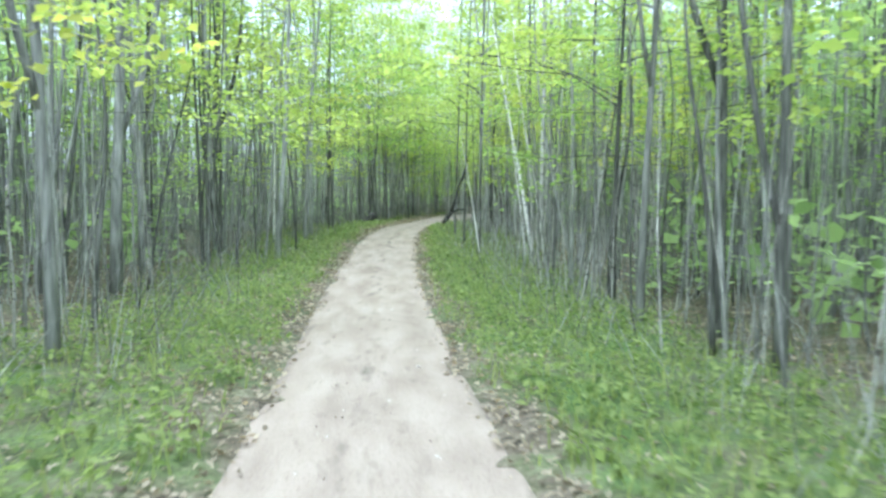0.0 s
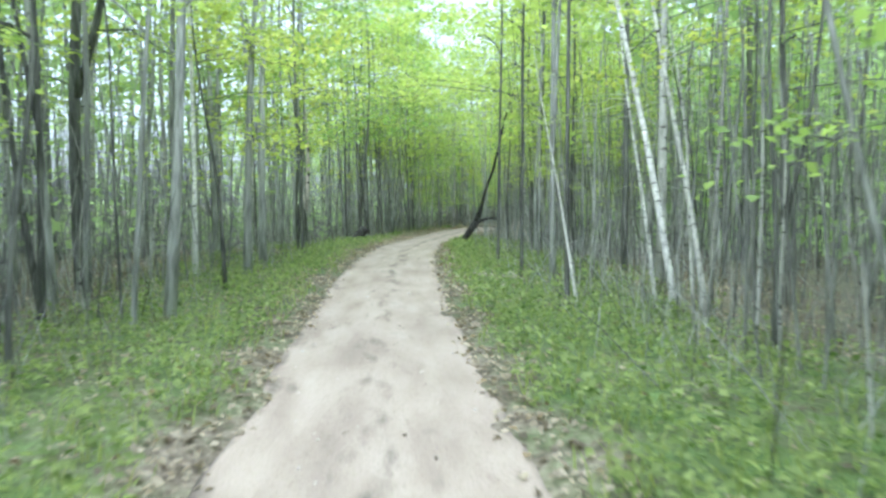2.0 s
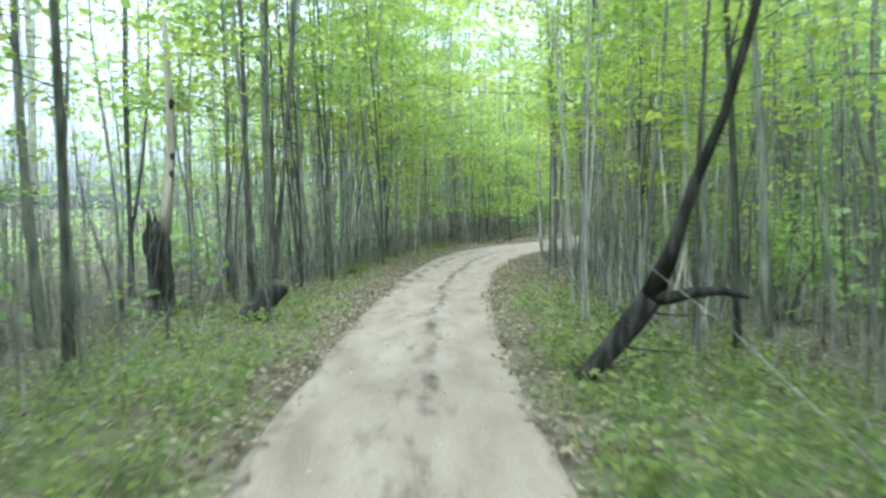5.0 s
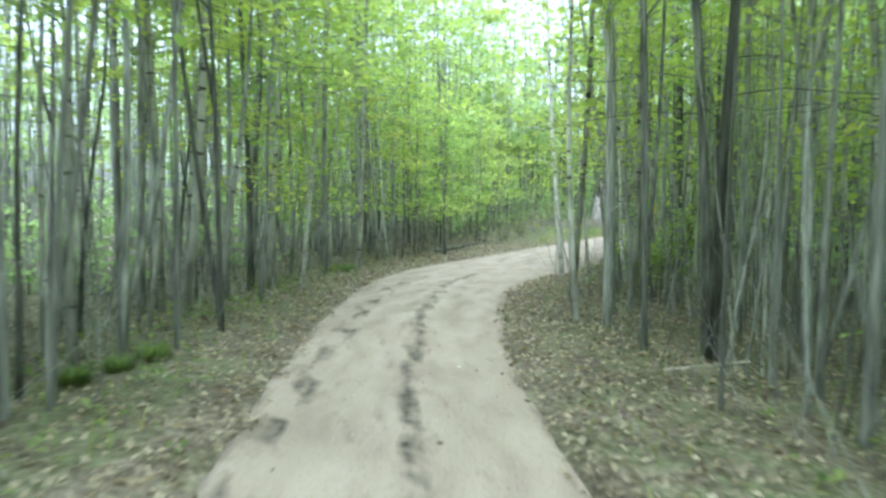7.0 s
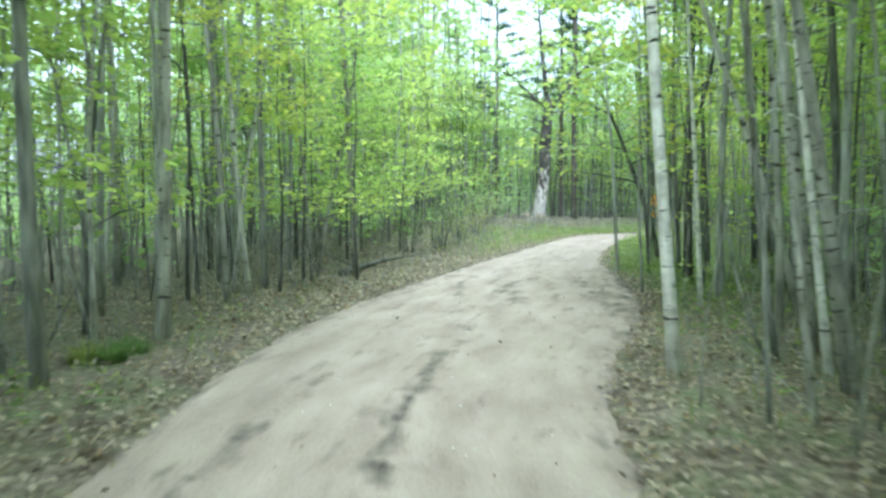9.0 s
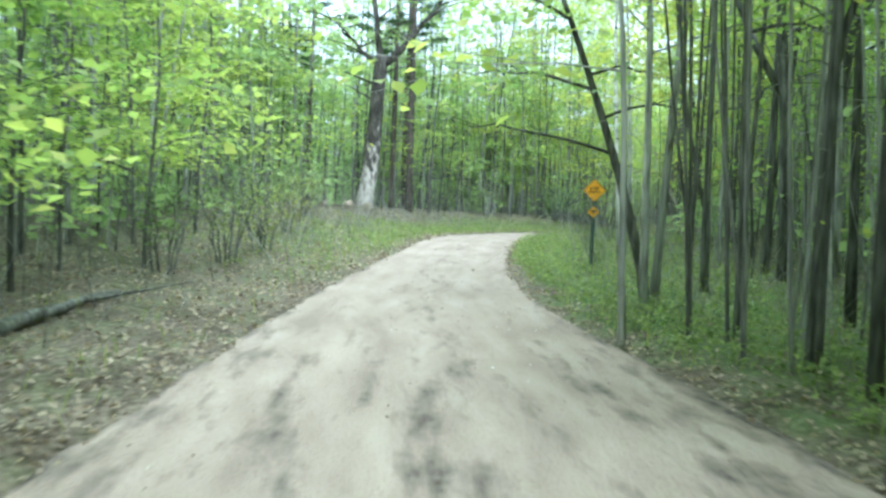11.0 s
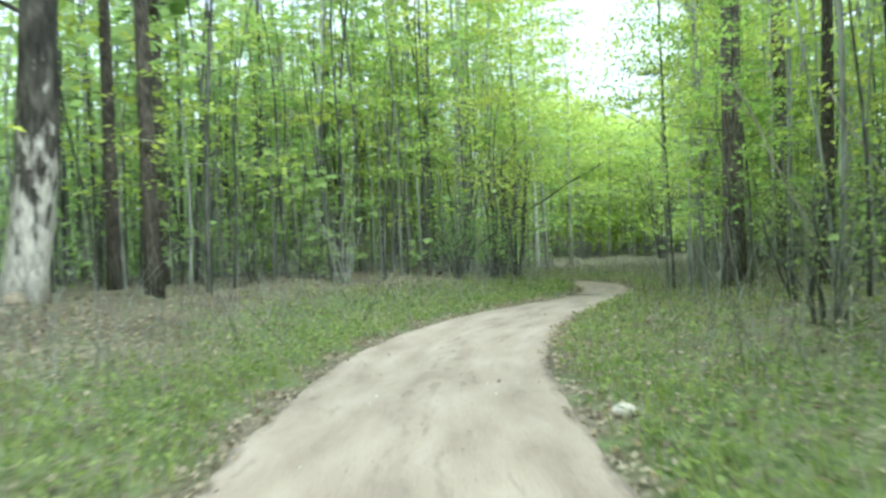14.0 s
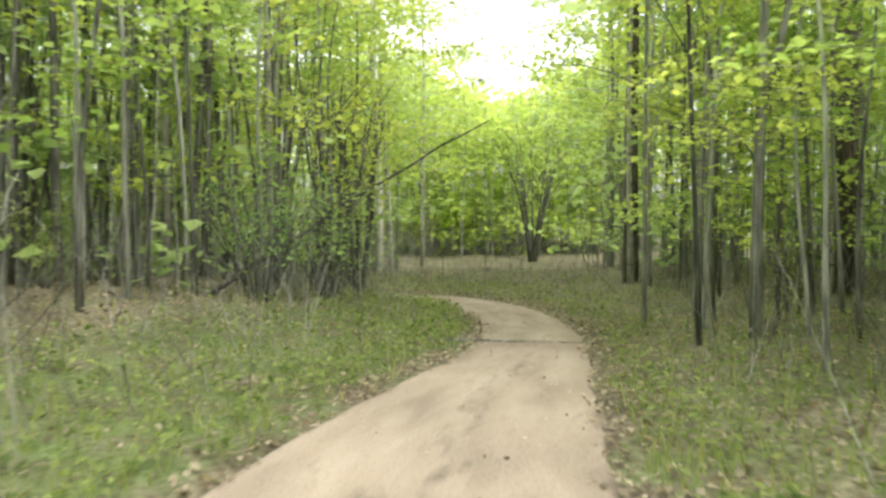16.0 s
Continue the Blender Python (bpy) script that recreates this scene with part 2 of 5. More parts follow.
def tube(geo, pts, radii, sides=7, rough=0.0, rng=None, cap=True):
    """A tapered round limb along a line of points."""
    pts = np.asarray(pts, float)
    tan = np.gradient(pts, axis=0)
    tan /= np.linalg.norm(tan, axis=1)[:, None] + 1e-9
    ref = np.where(np.abs(tan[:, 2:3]) < 0.9, np.array([[0, 0, 1.0]]), np.array([[1.0, 0, 0]]))
    if np.abs(tan[:, 2]).min() < 0.9 < np.abs(tan[:, 2]).max():
        ref[:] = (0.35, 0.9, 0.1)
    a = np.cross(tan, ref)
    a /= np.linalg.norm(a, axis=1)[:, None] + 1e-9
    b = np.cross(tan, a)
    ang = np.arange(sides) * 2 * math.pi / sides
    r = np.asarray(radii, float)[:, None] * np.ones(sides)
    if rough and rng is not None:
        r = r * (1 + rough * rng.uniform(-1, 1, r.shape))
    ring = pts[:, None] + r[..., None] * (np.cos(ang)[None, :, None] * a[:, None] + np.sin(ang)[None, :, None] * b[:, None])
    k = len(pts)
    i, j = np.meshgrid(np.arange(k - 1), np.arange(sides), indexing="ij")
    j2 = (j + 1) % sides
    quads = np.stack([i * sides + j, i * sides + j2, (i + 1) * sides + j2, (i + 1) * sides + j], -1).reshape(-1, 4)
    v = ring.reshape(-1, 3)
    tris = None
    if cap:
        v = np.concatenate([v, pts[-1:], pts[:1]])
        j = np.arange(sides)
        top, bot = k * sides, k * sides + 1
        tris = np.concatenate([np.stack([(k - 1) * sides + j, (k - 1) * sides + (j + 1) % sides, np.full(sides, top)], -1),
                               np.stack([(j + 1) % sides, j, np.full(sides, bot)], -1)])
    geo.add(v, quads, tris)


def leaves(geo, at, size, rng, droop=0.35, flat=0.6, slim=0.42):
    """Many folded leaves: each is a kite of two faces on a common rib."""
    at = np.asarray(at, float)
    n = len(at)
    az = rng.uniform(0, 2 * math.pi, n)
    d = np.stack([np.cos(az), np.sin(az), -droop + rng.normal(0, 0.35, n)], -1)
    d /= np.linalg.norm(d, axis=1)[:, None]
    up = np.stack([rng.normal(0, 1 - flat, n), rng.normal(0, 1 - flat, n), np.ones(n)], -1)
    side = np.cross(d, up)
    side /= np.linalg.norm(side, axis=1)[:, None] + 1e-9
    nor = np.cross(side, d)
    s = (np.asarray(size) * rng.uniform(0.65, 1.35, n))[:, None]
    v = np.stack([at, at + s * (0.5 * d + slim * side + 0.12 * nor), at + s * d, at + s * (0.5 * d - slim * side + 0.12 * nor)], 1)
    k = 4 * np.arange(n)[:, None]
    geo.add(v.reshape(-1, 3), None, np.concatenate([k + [0, 1, 2], k + [0, 2, 3]]))


def box(geo, m, sx, sy, sz, bevel=0.0):
    bm = bmesh.new()
    bmesh.ops.create_cube(bm, size=1, matrix=m @ Matrix.Diagonal((sx, sy, sz, 1)))
    if bevel:
        bmesh.ops.bevel(bm, geom=bm.edges[:], offset=bevel, segments=2, affect="EDGES")
    add_bm(geo, bm)


def add_bm(geo, bm):
    bmesh.ops.triangulate(bm, faces=bm.faces[:])
    bm.verts.index_update()
    geo.add([v.co[:] for v in bm.verts], None, [[v.index for v in f.verts] for f in bm.faces])
    bm.free()


# ---- the lie of the land ----
# road: x, y, half width, height of its middle
WAY = np.array([
    (0.9, -12, 1.0, 0.35), (0.0, 0, 1.0, 0.0), (-0.62, 7.2, 0.95, -0.33), (-1.28, 15, 1.0, -0.49), (-1.66, 22, 1.0, -0.42),
    (-1.87, 28, 1.0, -0.30), (-1.80, 34, 1.0, -0.25), (-1.55, 39.4, 1.05, -0.37), (-0.95, 47, 1.12, -0.55), (-0.28, 52.4, 1.25, -0.59),
    (0.8, 57.6, 1.45, -0.60), (2.1, 62.2, 1.75, -0.65), (4.3, 66.2, 2.4, -0.71), (7.0, 71, 2.45, -0.79), (9.6, 76.2, 1.75, -0.75),
    (12.0, 79.9, 1.45, -0.66), (14.0, 82.5, 1.3, -0.58), (16.7, 86.2, 1.35, -0.51), (19.5, 89.2, 1.4, -0.56), (23.1, 92.8, 1.45, -0.71)])
WAY_END = np.array([
    (26.2, 94.9, 1.35, -0.76), (29.4, 96.3, 1.15, -0.80), (31.6, 97.1, 0.95, -0.86), (34.6, 98.3, 0.8, -0.96), (36.9, 99.7, 0.8, -1.02),
    (39.2, 101.6, 0.85, -1.08), (41.3, 104.0, 0.85, -1.14), (42.3, 107.0, 0.85, -1.25), (41.8, 111.5, 0.9, -1.35), (39.5, 117, 0.9, -1.4), (35.0, 127, 0.9, -1.4)])
WAY = np.concatenate([WAY, WAY_END])


def smooth_line(p, step=0.4):
    """An even, rounded line through the points."""
    d = np.r_[0, np.cumsum(np.hypot(*np.diff(p[:, :2], axis=0).T))]
    s = np.arange(0, d[-1], step)
    q = np.stack([np.interp(s, d, c) for c in p.T], -1)
    k = np.exp(-0.5 * (np.arange(-12, 13) / 5.0) ** 2)
    k /= k.sum()
    e = np.concatenate([q[:1] + (q[:1] - q[12:0:-1]), q, q[-1:] + (q[-1:] - q[-2:-14:-1])])
    return np.stack([np.convolve(c, k, "valid") for c in e.T], -1)


LINE = smooth_line(WAY)
TAN = np.gradient(LINE[:, :2], axis=0)
TAN /= np.linalg.norm(TAN, axis=1)[:, None]
NOR = np.stack([TAN[:, 1], -TAN[:, 0]], -1)  # to the right
ARC = np.r_[0, np.cumsum(np.hypot(*np.diff(LINE[:, :2], axis=0).T))]


def along(x, y):
    """For places: the road's index, the distance to the right of its middle, half width, height and northing."""
    p = np.stack([np.ravel(x), np.ravel(y)], -1)
    j = np.empty(len(p), int)
    near = np.arange(-6, 7)
    for a in range(0, len(p), 20000):
        b = p[a:a + 20000]
        c = 6 * ((b[:, None] - LINE[None, ::6, :2]) ** 2).sum(-1).argmin(1)
        c = np.clip(c[:, None] + near, 0, len(LINE) - 1)
        j[a:a + 20000] = np.take_along_axis(c, ((b[:, None] - LINE[c, :2]) ** 2).sum(-1).argmin(1)[:, None], 1)[:, 0]
    off = p - LINE[j, :2]
    u = np.clip((off * TAN[j]).sum(-1) / 0.4, -1, 1)
    k = np.clip(j + np.sign(u).astype(int), 0, len(LINE) - 1)
    w = np.abs(u)
    lat = (off * NOR[j]).sum(-1)
    far = np.sign(lat) * np.linalg.norm(off, axis=1)
    lat = np.where(np.abs(far) > 6, far, lat)
    mix = LINE[j] * (1 - w)[:, None] + LINE[k] * w[:, None]
    return j, lat, mix[:, 2], mix[:, 3], LINE[j, 1]


WAVES = [(rnd.uniform(0, 6.28), rnd.uniform(0, 6.28), rnd.uniform(0.7, 1.4)) for rnd in [random.Random(5)] for _ in range(24)]


def waver(x, y, size):
    """A smooth uneven field, about -1 to 1, with swells of the given size in metres."""
    z = 0
    for n, (a, ph, f) in enumerate(WAVES):
        g = 6.28 / size * f * (1 + 0.13 * n)
        z = z + np.sin((np.cos(a) * x + np.sin(a) * y) * g + ph) / (1 + 0.25 * n)
    return z / 4.2


def step(a, b, x):
    u = np.clip((x - a) / (b - a), 0, 1)
    return u * u * (3 - 2 * u)


BANK_Y = (0, 30, 36, 46, 52, 62, 68, 78, 86, 92, 100, 110)
BANK_L = (0.0, 0.05, -0.25, -0.5, -0.15, -0.1, 0.15, 0.35, 0.65, 0.75, 0.7, 0.4)
BANK_R = (-0.1, -0.2, -0.5, -0.5, -0.45, -0.35, 0.0, 0.15, 0.35, 0.7, 0.7, 0.2)


def height(x, y):
    """Height of the forest floor, without the road's own surface."""
    x, y = np.ravel(np.asarray(x, float)), np.ravel(np.asarray(y, float))
    j, lat, hw, z, yy = along(x, y)
    d = np.abs(lat) - hw
    bank = np.where(lat < 0, np.interp(yy, BANK_Y, BANK_L), np.interp(yy, BANK_Y, BANK_R))
    rise = bank * step(0.4, 5.5, d) + 0.035 * step(0.0, 0.5, d)
    bumps = (0.05 * waver(x, y, 1.3) + 0.16 * waver(x, y, 7.0)) * step(0.1, 3.0, d)
    far = 0.012 * np.clip(d - 12, 0, 60) + 0.5 * waver(x, y, 30.0) * step(12, 40, d)
    edge = d + 0.17 * waver(x, y, 0.9) + 0.14 * waver(x, y, 2.9)
    return z + rise + bumps + far - 0.07 * (1 - step(-0.25, 0.02, edge))


def build_ground():
    def spread(a, b, fine, out, reach):
        core = np.arange(a, b + 1e-6, fine)
        g = np.cumsum(fine * 1.16 ** np.arange(1, 60))
        g = g[g < reach]
        return np.concatenate([a - g[::-1], core, b + g])
    xs = spread(-8, 43, 0.3, 0, 900)
    ys = spread(3, 108, 0.3, 0, 900)
    X, Y = np.meshgrid(xs, ys, indexing="ij")
    Z = height(X, Y).reshape(X.shape)
    a, b = X.shape
    i, k = np.meshgrid(np.arange(a - 1), np.arange(b - 1), indexing="ij")
    quads = np.stack([i * b + k, (i + 1) * b + k, (i + 1) * b + k + 1, i * b + k + 1], -1).reshape(-1, 4)
    g = Geo().add(np.stack([X, Y, Z], -1), quads)
    me = g.mesh("ground", FLOOR)
    _, lat, hw, _, yy = along(X, Y)
    at = me.attributes.new("cover", "FLOAT", "POINT")
    at.data.foreach_set("value", green_share(X.ravel(), Y.ravel(), lat, hw, yy).astype(np.float32))
    tagged(new("ground", me), "forest floor of dry leaves, herbs and grass", "ground", kind="structure")


COVER_Y = (0, 8, 20, 36, 44, 50, 60, 68, 76, 84, 92, 100)
COVER_L = (0.62, 0.6, 0.62, 0.55, 0.35, 0.25, 0.25, 0.15, 0.13, 0.42, 0.6, 0.5)
COVER_R = (0.65, 0.8, 0.75, 0.55, 0.4, 0.15, 0.15, 0.35, 0.85, 0.75, 0.42, 0.35)


def green_share(x, y, lat, hw, yy):
    """How much of the floor is green: most along the verge, less under the trees and on the litter by the road."""
    d = np.abs(lat) - hw
    v = np.where(lat < 0, np.interp(yy, COVER_Y, COVER_L), np.interp(yy, COVER_Y, COVER_R))
    w = np.interp(yy, (0, 20, 36, 60, 76, 84, 100), (0.9, 0.6, 0.7, 0.9, 0.5, 0.2, 0.25))
    bank = step(82, 88, yy) * (lat < 0)
    patchy = 0.62 + 0.5 * waver(x, y, 1.1) + 0.25 * waver(x, y, 4.0)
    v = v * (0.25 + 0.75 * step(2.0, 4.5, np.hypot(x - 18.2, y - 96.6)))
    return v * step(-0.3 * w, w, d + 0.55 * waver(x, y, 2.0)) * (1 - np.interp(yy, (40, 70), (0.85, 0.6)) * step(2.2, np.interp(yy, (40, 70), (4.6, 7.0)), d)) * (1 - 0.75 * bank * step(2.2, 4.2, d)) * np.clip(patchy + 0.35, 0.25, 1.25)


def build_road():
    s = np.arange(0, ARC[-1] - 4, 0.16)
    c = np.stack([np.interp(s, ARC, k) for k in LINE.T], -1)
    n = np.stack([np.interp(s, ARC, k) for k in NOR.T], -1)
    u = np.linspace(-1.12, 1.12, 33)
    lat = c[:, 2:3] * u[None]
    X, Y = c[:, :1] + n[:, :1] * lat, c[:, 1:2] + n[:, 1:2] * lat
    yy = c[:, 1:2] + 0 * lat
    rut = np.exp(-((np.abs(lat) - 0.72) / 0.28) ** 2)
    crown = np.exp(-(lat / 0.22) ** 2)
    worn = np.interp(yy, (20, 36, 50, 62, 72), (0.5, 0.8, 1.0, 0.8, 0.4))
    z = c[:, 3:4] - 0.03 * rut * worn + 0.02 * crown * worn + 0.004 * waver(X, Y, 0.5) + 0.006 * waver(X, Y, 2.6)
    z = z - 0.10 * step(0.90, 1.1, np.abs(u))[None]
    a, b = X.shape
    i, k = np.meshgrid(np.arange(a - 1), np.arange(b - 1), indexing="ij")
    quads = np.stack([i * b + k, i * b + k + 1, (i + 1) * b + k + 1, (i + 1) * b + k], -1).reshape(-1, 4)
    me = Geo().add(np.stack([X, Y, z], -1), quads[:, ::-1]).mesh("road", ROAD)
    S = s[:, None] + 0 * lat
    at = me.attributes.new("lane", "FLOAT_VECTOR", "POINT")
    at.data.foreach_set("vector", np.stack([lat + 0.05 * waver(X, Y, 3.0), 0.24 * S, 0 * S], -1).astype(np.float32).ravel())
    # dark damp litter: a torn strip along the middle, the edges, and patches in the wide bend
    mid = np.exp(-((lat - 0.12 - 0.12 * waver(0 * X, Y, 6.0)) / 0.075) ** 2) * np.interp(yy, (18, 26, 36, 42, 50, 62, 66), (0, 0.35, 0.45, 0.75, 0.95, 0.95, 0)) * step(-0.45, 0.1, waver(lat, 0.4 * S, 0.5)) * 1.5
    left = np.exp(-((lat + 0.85 + 0.1 * waver(0 * X, Y, 5.0)) / 0.16) ** 2) * np.interp(yy, (8, 18, 34, 44, 50, 60, 66), (0, 0.35, 0.3, 0.3, 0.8, 0.8, 0)) * step(-0.35, 0.25, waver(lat, 0.4 * S, 0.6)) * 1.4
    rim = step(0.80, 1.02, np.abs(u))[None] * 0.75
    bend = np.exp(-((yy - 71.0) / 3.6) ** 2) * step(-0.1, 0.45, waver(lat, 0.16 * S, 0.8)) * 0.62
    bend = bend + np.exp(-((yy - 69.5) / 4.0) ** 2) * step(0.42, 0.8, u)[None] * step(-0.5, 0.2, waver(lat, 0.5 * S, 0.7)) * 0.6
    lit = np.clip(mid + left + rim + bend + 0.20 * crown - 0.12 * rut + 0.16 * waver(lat, 0.25 * S, 0.8), -0.4, 1)
    at = me.attributes.new("litter", "FLOAT", "POINT")
    at.data.foreach_set("value", lit.astype(np.float32).ravel())
    tagged(new("road", me), "pale sandy dirt track with worn wheel ruts", "road", kind="structure")


build_ground()
build_road()


def ground_at(x, y):
    return float(height([x], [y])[0])


# ---- trees ----
def bend_line(rng, tall, sway, count=11, lean=(0, 0)):
    t = np.linspace(0, 1, count)
    ph = rng.uniform(0, 6.28, 4)
    x = sway * (np.sin(2.2 * t * 3 + ph[0]) - np.sin(ph[0])) * t + lean[0] * t * tall
    y = sway * (np.sin(1.8 * t * 3 + ph[1]) - np.sin(ph[1])) * t + lean[1] * t * tall
    return np.stack([x, y, tall * t], -1)


def make_tree(name, label, seed, tall, r0, bark, leaf, limbs, low, per_limb, leaf_size, reach, sway=0.12, layer=0.18, sides=8, up=0.35, category="tree", group="roadside trees", dead=0, fork=(), thin=0.5):
    """A trunk with limbs, and a crown of single leaves held in loose flat sprays along them."""
    rng = np.random.default_rng(seed)
    root = thing(name, label, category, group)
    g, c = Geo(), Geo()
    line = bend_line(rng, tall, sway)
    t = np.linspace(0, 1, len(line))
    rad = r0 * (1 - 0.82 * t ** 0.9)
    rad[0] *= 1.18
    line[0, 2] = -0.25
    tube(g, line, rad, sides, 0.05, rng)
    stems = [(line, rad)]
    for h, out in fork:
        o, a = np.array([np.interp(h, t, k) for k in line.T]), rng.uniform(0, 6.28)
        side = bend_line(rng, (1 - h) * tall * rng.uniform(0.75, 1.0), sway, 11) + o
        side[:, :2] += (out * (1 - np.exp(-3 * t)) + 0.7 * out * t)[:, None] * (math.cos(a), math.sin(a))
        wide = np.interp(h, t, rad) * rng.uniform(0.6, 0.85) * (1 - 0.85 * t)
        tube(g, side, wide, max(6, sides - 2), 0.05, rng)
        stems.append((side, wide))
    at, tips = [], []
    for n in range(limbs + dead):
        h = low + (0.97 - low) * ((n + rng.uniform(0, 0.9)) / limbs) if n < limbs else rng.uniform(0.12, 0.6)
        line, rad = stems[n % len(stems)]
        p = np.array([np.interp(h, t, k) for k in line.T])
        a = rng.uniform(0, 6.28)
        length = reach * (1.15 - 0.75 * h) * rng.uniform(0.6, 1.25) * (0.6 if n >= limbs else 1)
        rise = up * rng.uniform(0.3, 1.5)
        q = np.linspace(0, 1, 5)
        limb = p + length * np.stack([np.cos(a) * q, np.sin(a) * q, rise * q ** 0.8 - 0.18 * q * q], -1) + rng.normal(0, 0.03 * length, (5, 3)) * q[:, None]
        rr = max(0.006, (0.36 if n < limbs else 0.17) * np.interp(h, t, rad))
        tube(g, limb, rr * (1 - 0.8 * q), 4, cap=False)
        if n >= limbs:
            continue
        for m in range(2):
            w = rng.uniform(0.3, 0.95)
            o = np.array([np.interp(w, q, k) for k in limb.T])
            b = a + rng.choice([-1, 1]) * rng.uniform(0.5, 1.1)
            tl = length * rng.uniform(0.25, 0.5)
            twig = o + tl * np.stack([np.cos(b) * q, np.sin(b) * q, 0.1 * q], -1)
            tube(g, twig[::2], 0.35 * rr * (1 - 0.8 * q[::2]) + 0.002, 3, cap=False)
            tips.append(twig)
        for seg in [limb] + tips[-2:]:
            k = per_limb // 3
            w = rng.uniform(0.25, 1.05, k)
            o = np.stack([np.interp(w, q, e) for e in seg.T], -1)
            at.append(o + rng.normal(0, 1, (k, 3)) * (layer, layer, 0.3 * layer) * (0.5 + length / reach))
    part("trunk", g, bark, root)
    if per_limb:
        at = np.concatenate(at)
        at = at[rng.uniform(0, 1, len(at)) < np.interp(at[:, 2], (7.5, 10.5), (1, thin))]
        leaves(c, at, leaf_size, rng)
        part("crown", c, leaf, root)
    return root


def make_pine(name, label, seed, tall, r0):
    rng = np.random.default_rng(seed)
    root = thing(name, label, "tree", "old pines")
    g, c = Geo(), Geo()
    line = bend_line(rng, tall, 0.08)
    t = np.linspace(0, 1, len(line))
    line[0, 2] = -0.3
    rad = r0 * (1 - 0.7 * t)
    rad[0] *= 1.2
    tube(g, line, rad, 14, 0.05, rng)
    at = []
    for n in range(22):
        h = 0.42 + 0.57 * (n + rng.uniform(0, 1)) / 22
        p = np.array([np.interp(h, t, k) for k in line.T])
        a, length, q = rng.uniform(0, 6.28), 3.4 * (1.2 - h) * rng.uniform(0.6, 1.2) + 0.5, np.linspace(0, 1, 5)
        limb = p + length * np.stack([np.cos(a) * q, np.sin(a) * q, 0.25 * q * q - 0.1 * q], -1)
        tube(g, limb, 0.035 * (1 - 0.8 * q), 4, cap=False)
        for m in range(9):
            w = rng.uniform(0.35, 1)
            o = np.array([np.interp(w, q, k) for k in limb.T])
            at.append(o + rng.normal(0, 0.16, (26, 3)) * (1, 1, 0.5))
    for n in range(7):
        h, a, q = rng.uniform(0.1, 0.42), rng.uniform(0, 6.28), np.linspace(0, 1, 4)
        p = np.array([np.interp(h, t, k) for k in line.T])
        tube(g, p + rng.uniform(0.3, 1.3) * np.stack([np.cos(a) * q, np.sin(a) * q, 0.1 * q], -1), 0.022 * (1 - 0.8 * q), 4, cap=False)
    part("trunk", g, BARK_PINE, root)
    leaves(c, np.concatenate(at), 0.22, rng, 0.0, 0.2, 0.07)
    part("crown", c, NEEDLE, root)
    return root


NOWHERE = pose(0, -14, 0)
MAPLES = [make_tree("maple_tree", "slender grey-barked maple with fresh lime leaves", 100 + k, 11 + k % 4, 0.085 + 0.008 * k, BARK, LEAF, 10, 0.24 + 0.025 * k, 60, 0.12, 2.4, 0.26, 0.26, dead=5, fork=((), ((0.2, 1.1),), (), ((0.12, 0.9), (0.35, 0.8)), (), ((0.3, 1.2),))[k]) for k in range(6)]
DARK_MAPLES = [make_tree("maple_tree", "dark-barked forest maple with sparse lime leaves", 150 + k, 13, 0.12, BARK_DARK, LEAF, 9, 0.30, 54, 0.12, 2.6, 0.3, 0.26, dead=5, fork=((), ((0.1, 1.2),), ((0.24, 1.3),))[k]) for k in range(3)]
FORKED = [make_tree("maple_tree", "dark maple that splits low into crooked stems", 180 + k, 11, 0.10, BARK_DARK if k < 2 else BARK, LEAF, 9, 0.32, 54, 0.12, 2.4, 0.34, 0.26, dead=6, fork=(((0.03, 1.2), (0.22, 0.9)), ((0.08, 1.5), (0.05, 1.0), (0.4, 0.8)), ((0.05, 1.3),))[k]) for k in range(3)]
SAPLINGS = [make_tree("sapling", "thin sapling with flat sprays of lime leaves", 200 + k, 3.4 + 0.5 * k, 0.02 + 0.003 * k, BARK, LEAF, 8, 0.34, 44, 0.095, 1.25, 0.10, 0.2, 5, 0.2, "sapling", "understorey saplings") for k in range(6)]
SHRUBS = [make_tree("sapling", "young leafy tree with fresh lime leaves", 240 + k, 4.2 + 0.8 * k, 0.028, BARK_DARK, LEAF, 14, 0.14, 60, 0.095, 1.3, 0.10, 0.22, 5, 0.45, "sapling", "young leafy trees") for k in range(3)]
POLES = [make_tree("bare_pole", "bare thin grey stem with few twigs", 300 + k, 6 + k, 0.026 + 0.007 * k, BARK if k % 2 else BARK_DARK, LEAF, 4, 0.5, 16, 0.10, 0.9, 0.26, 0.2, 6, 0.7, "pole tree", "bare pole trees", dead=4, fork=((), ((0.1, 0.7),), (), ((0.3, 0.6),), (), ((0.05, 0.9),))[k]) for k in range(6)]
PALE_POLES = [make_tree("bare_pole", "slim pale aspen stem with few twigs", 350 + k, 7 + k, 0.03 + 0.006 * k, BARK_PALE, LEAF, 4, 0.5, 18, 0.09, 0.9, 0.2, 0.2, 6, 0.7, "pole tree", "slim pale stems", dead=3) for k in range(3)]
ASPENS = [make_tree("aspen_tree", "pale grey-green aspen with dark scars", 400 + k, 14, 0.10 + 0.012 * k, BARK_PALE, LEAF, 9, 0.40, 52, 0.10, 1.9, 0.12, 0.25, 9, category="tree", group="pale aspens", dead=4) for k in range(3)]
BIRCHES = [make_tree("birch_tree", "white paper birch with black marks", 430 + k, 12, 0.075 + 0.012 * k, BARK_WHITE, LEAF, 8, 0.45, 48, 0.09, 1.7, 0.14, 0.22, 9, category="tree", group="white birches", dead=3) for k in range(3)]
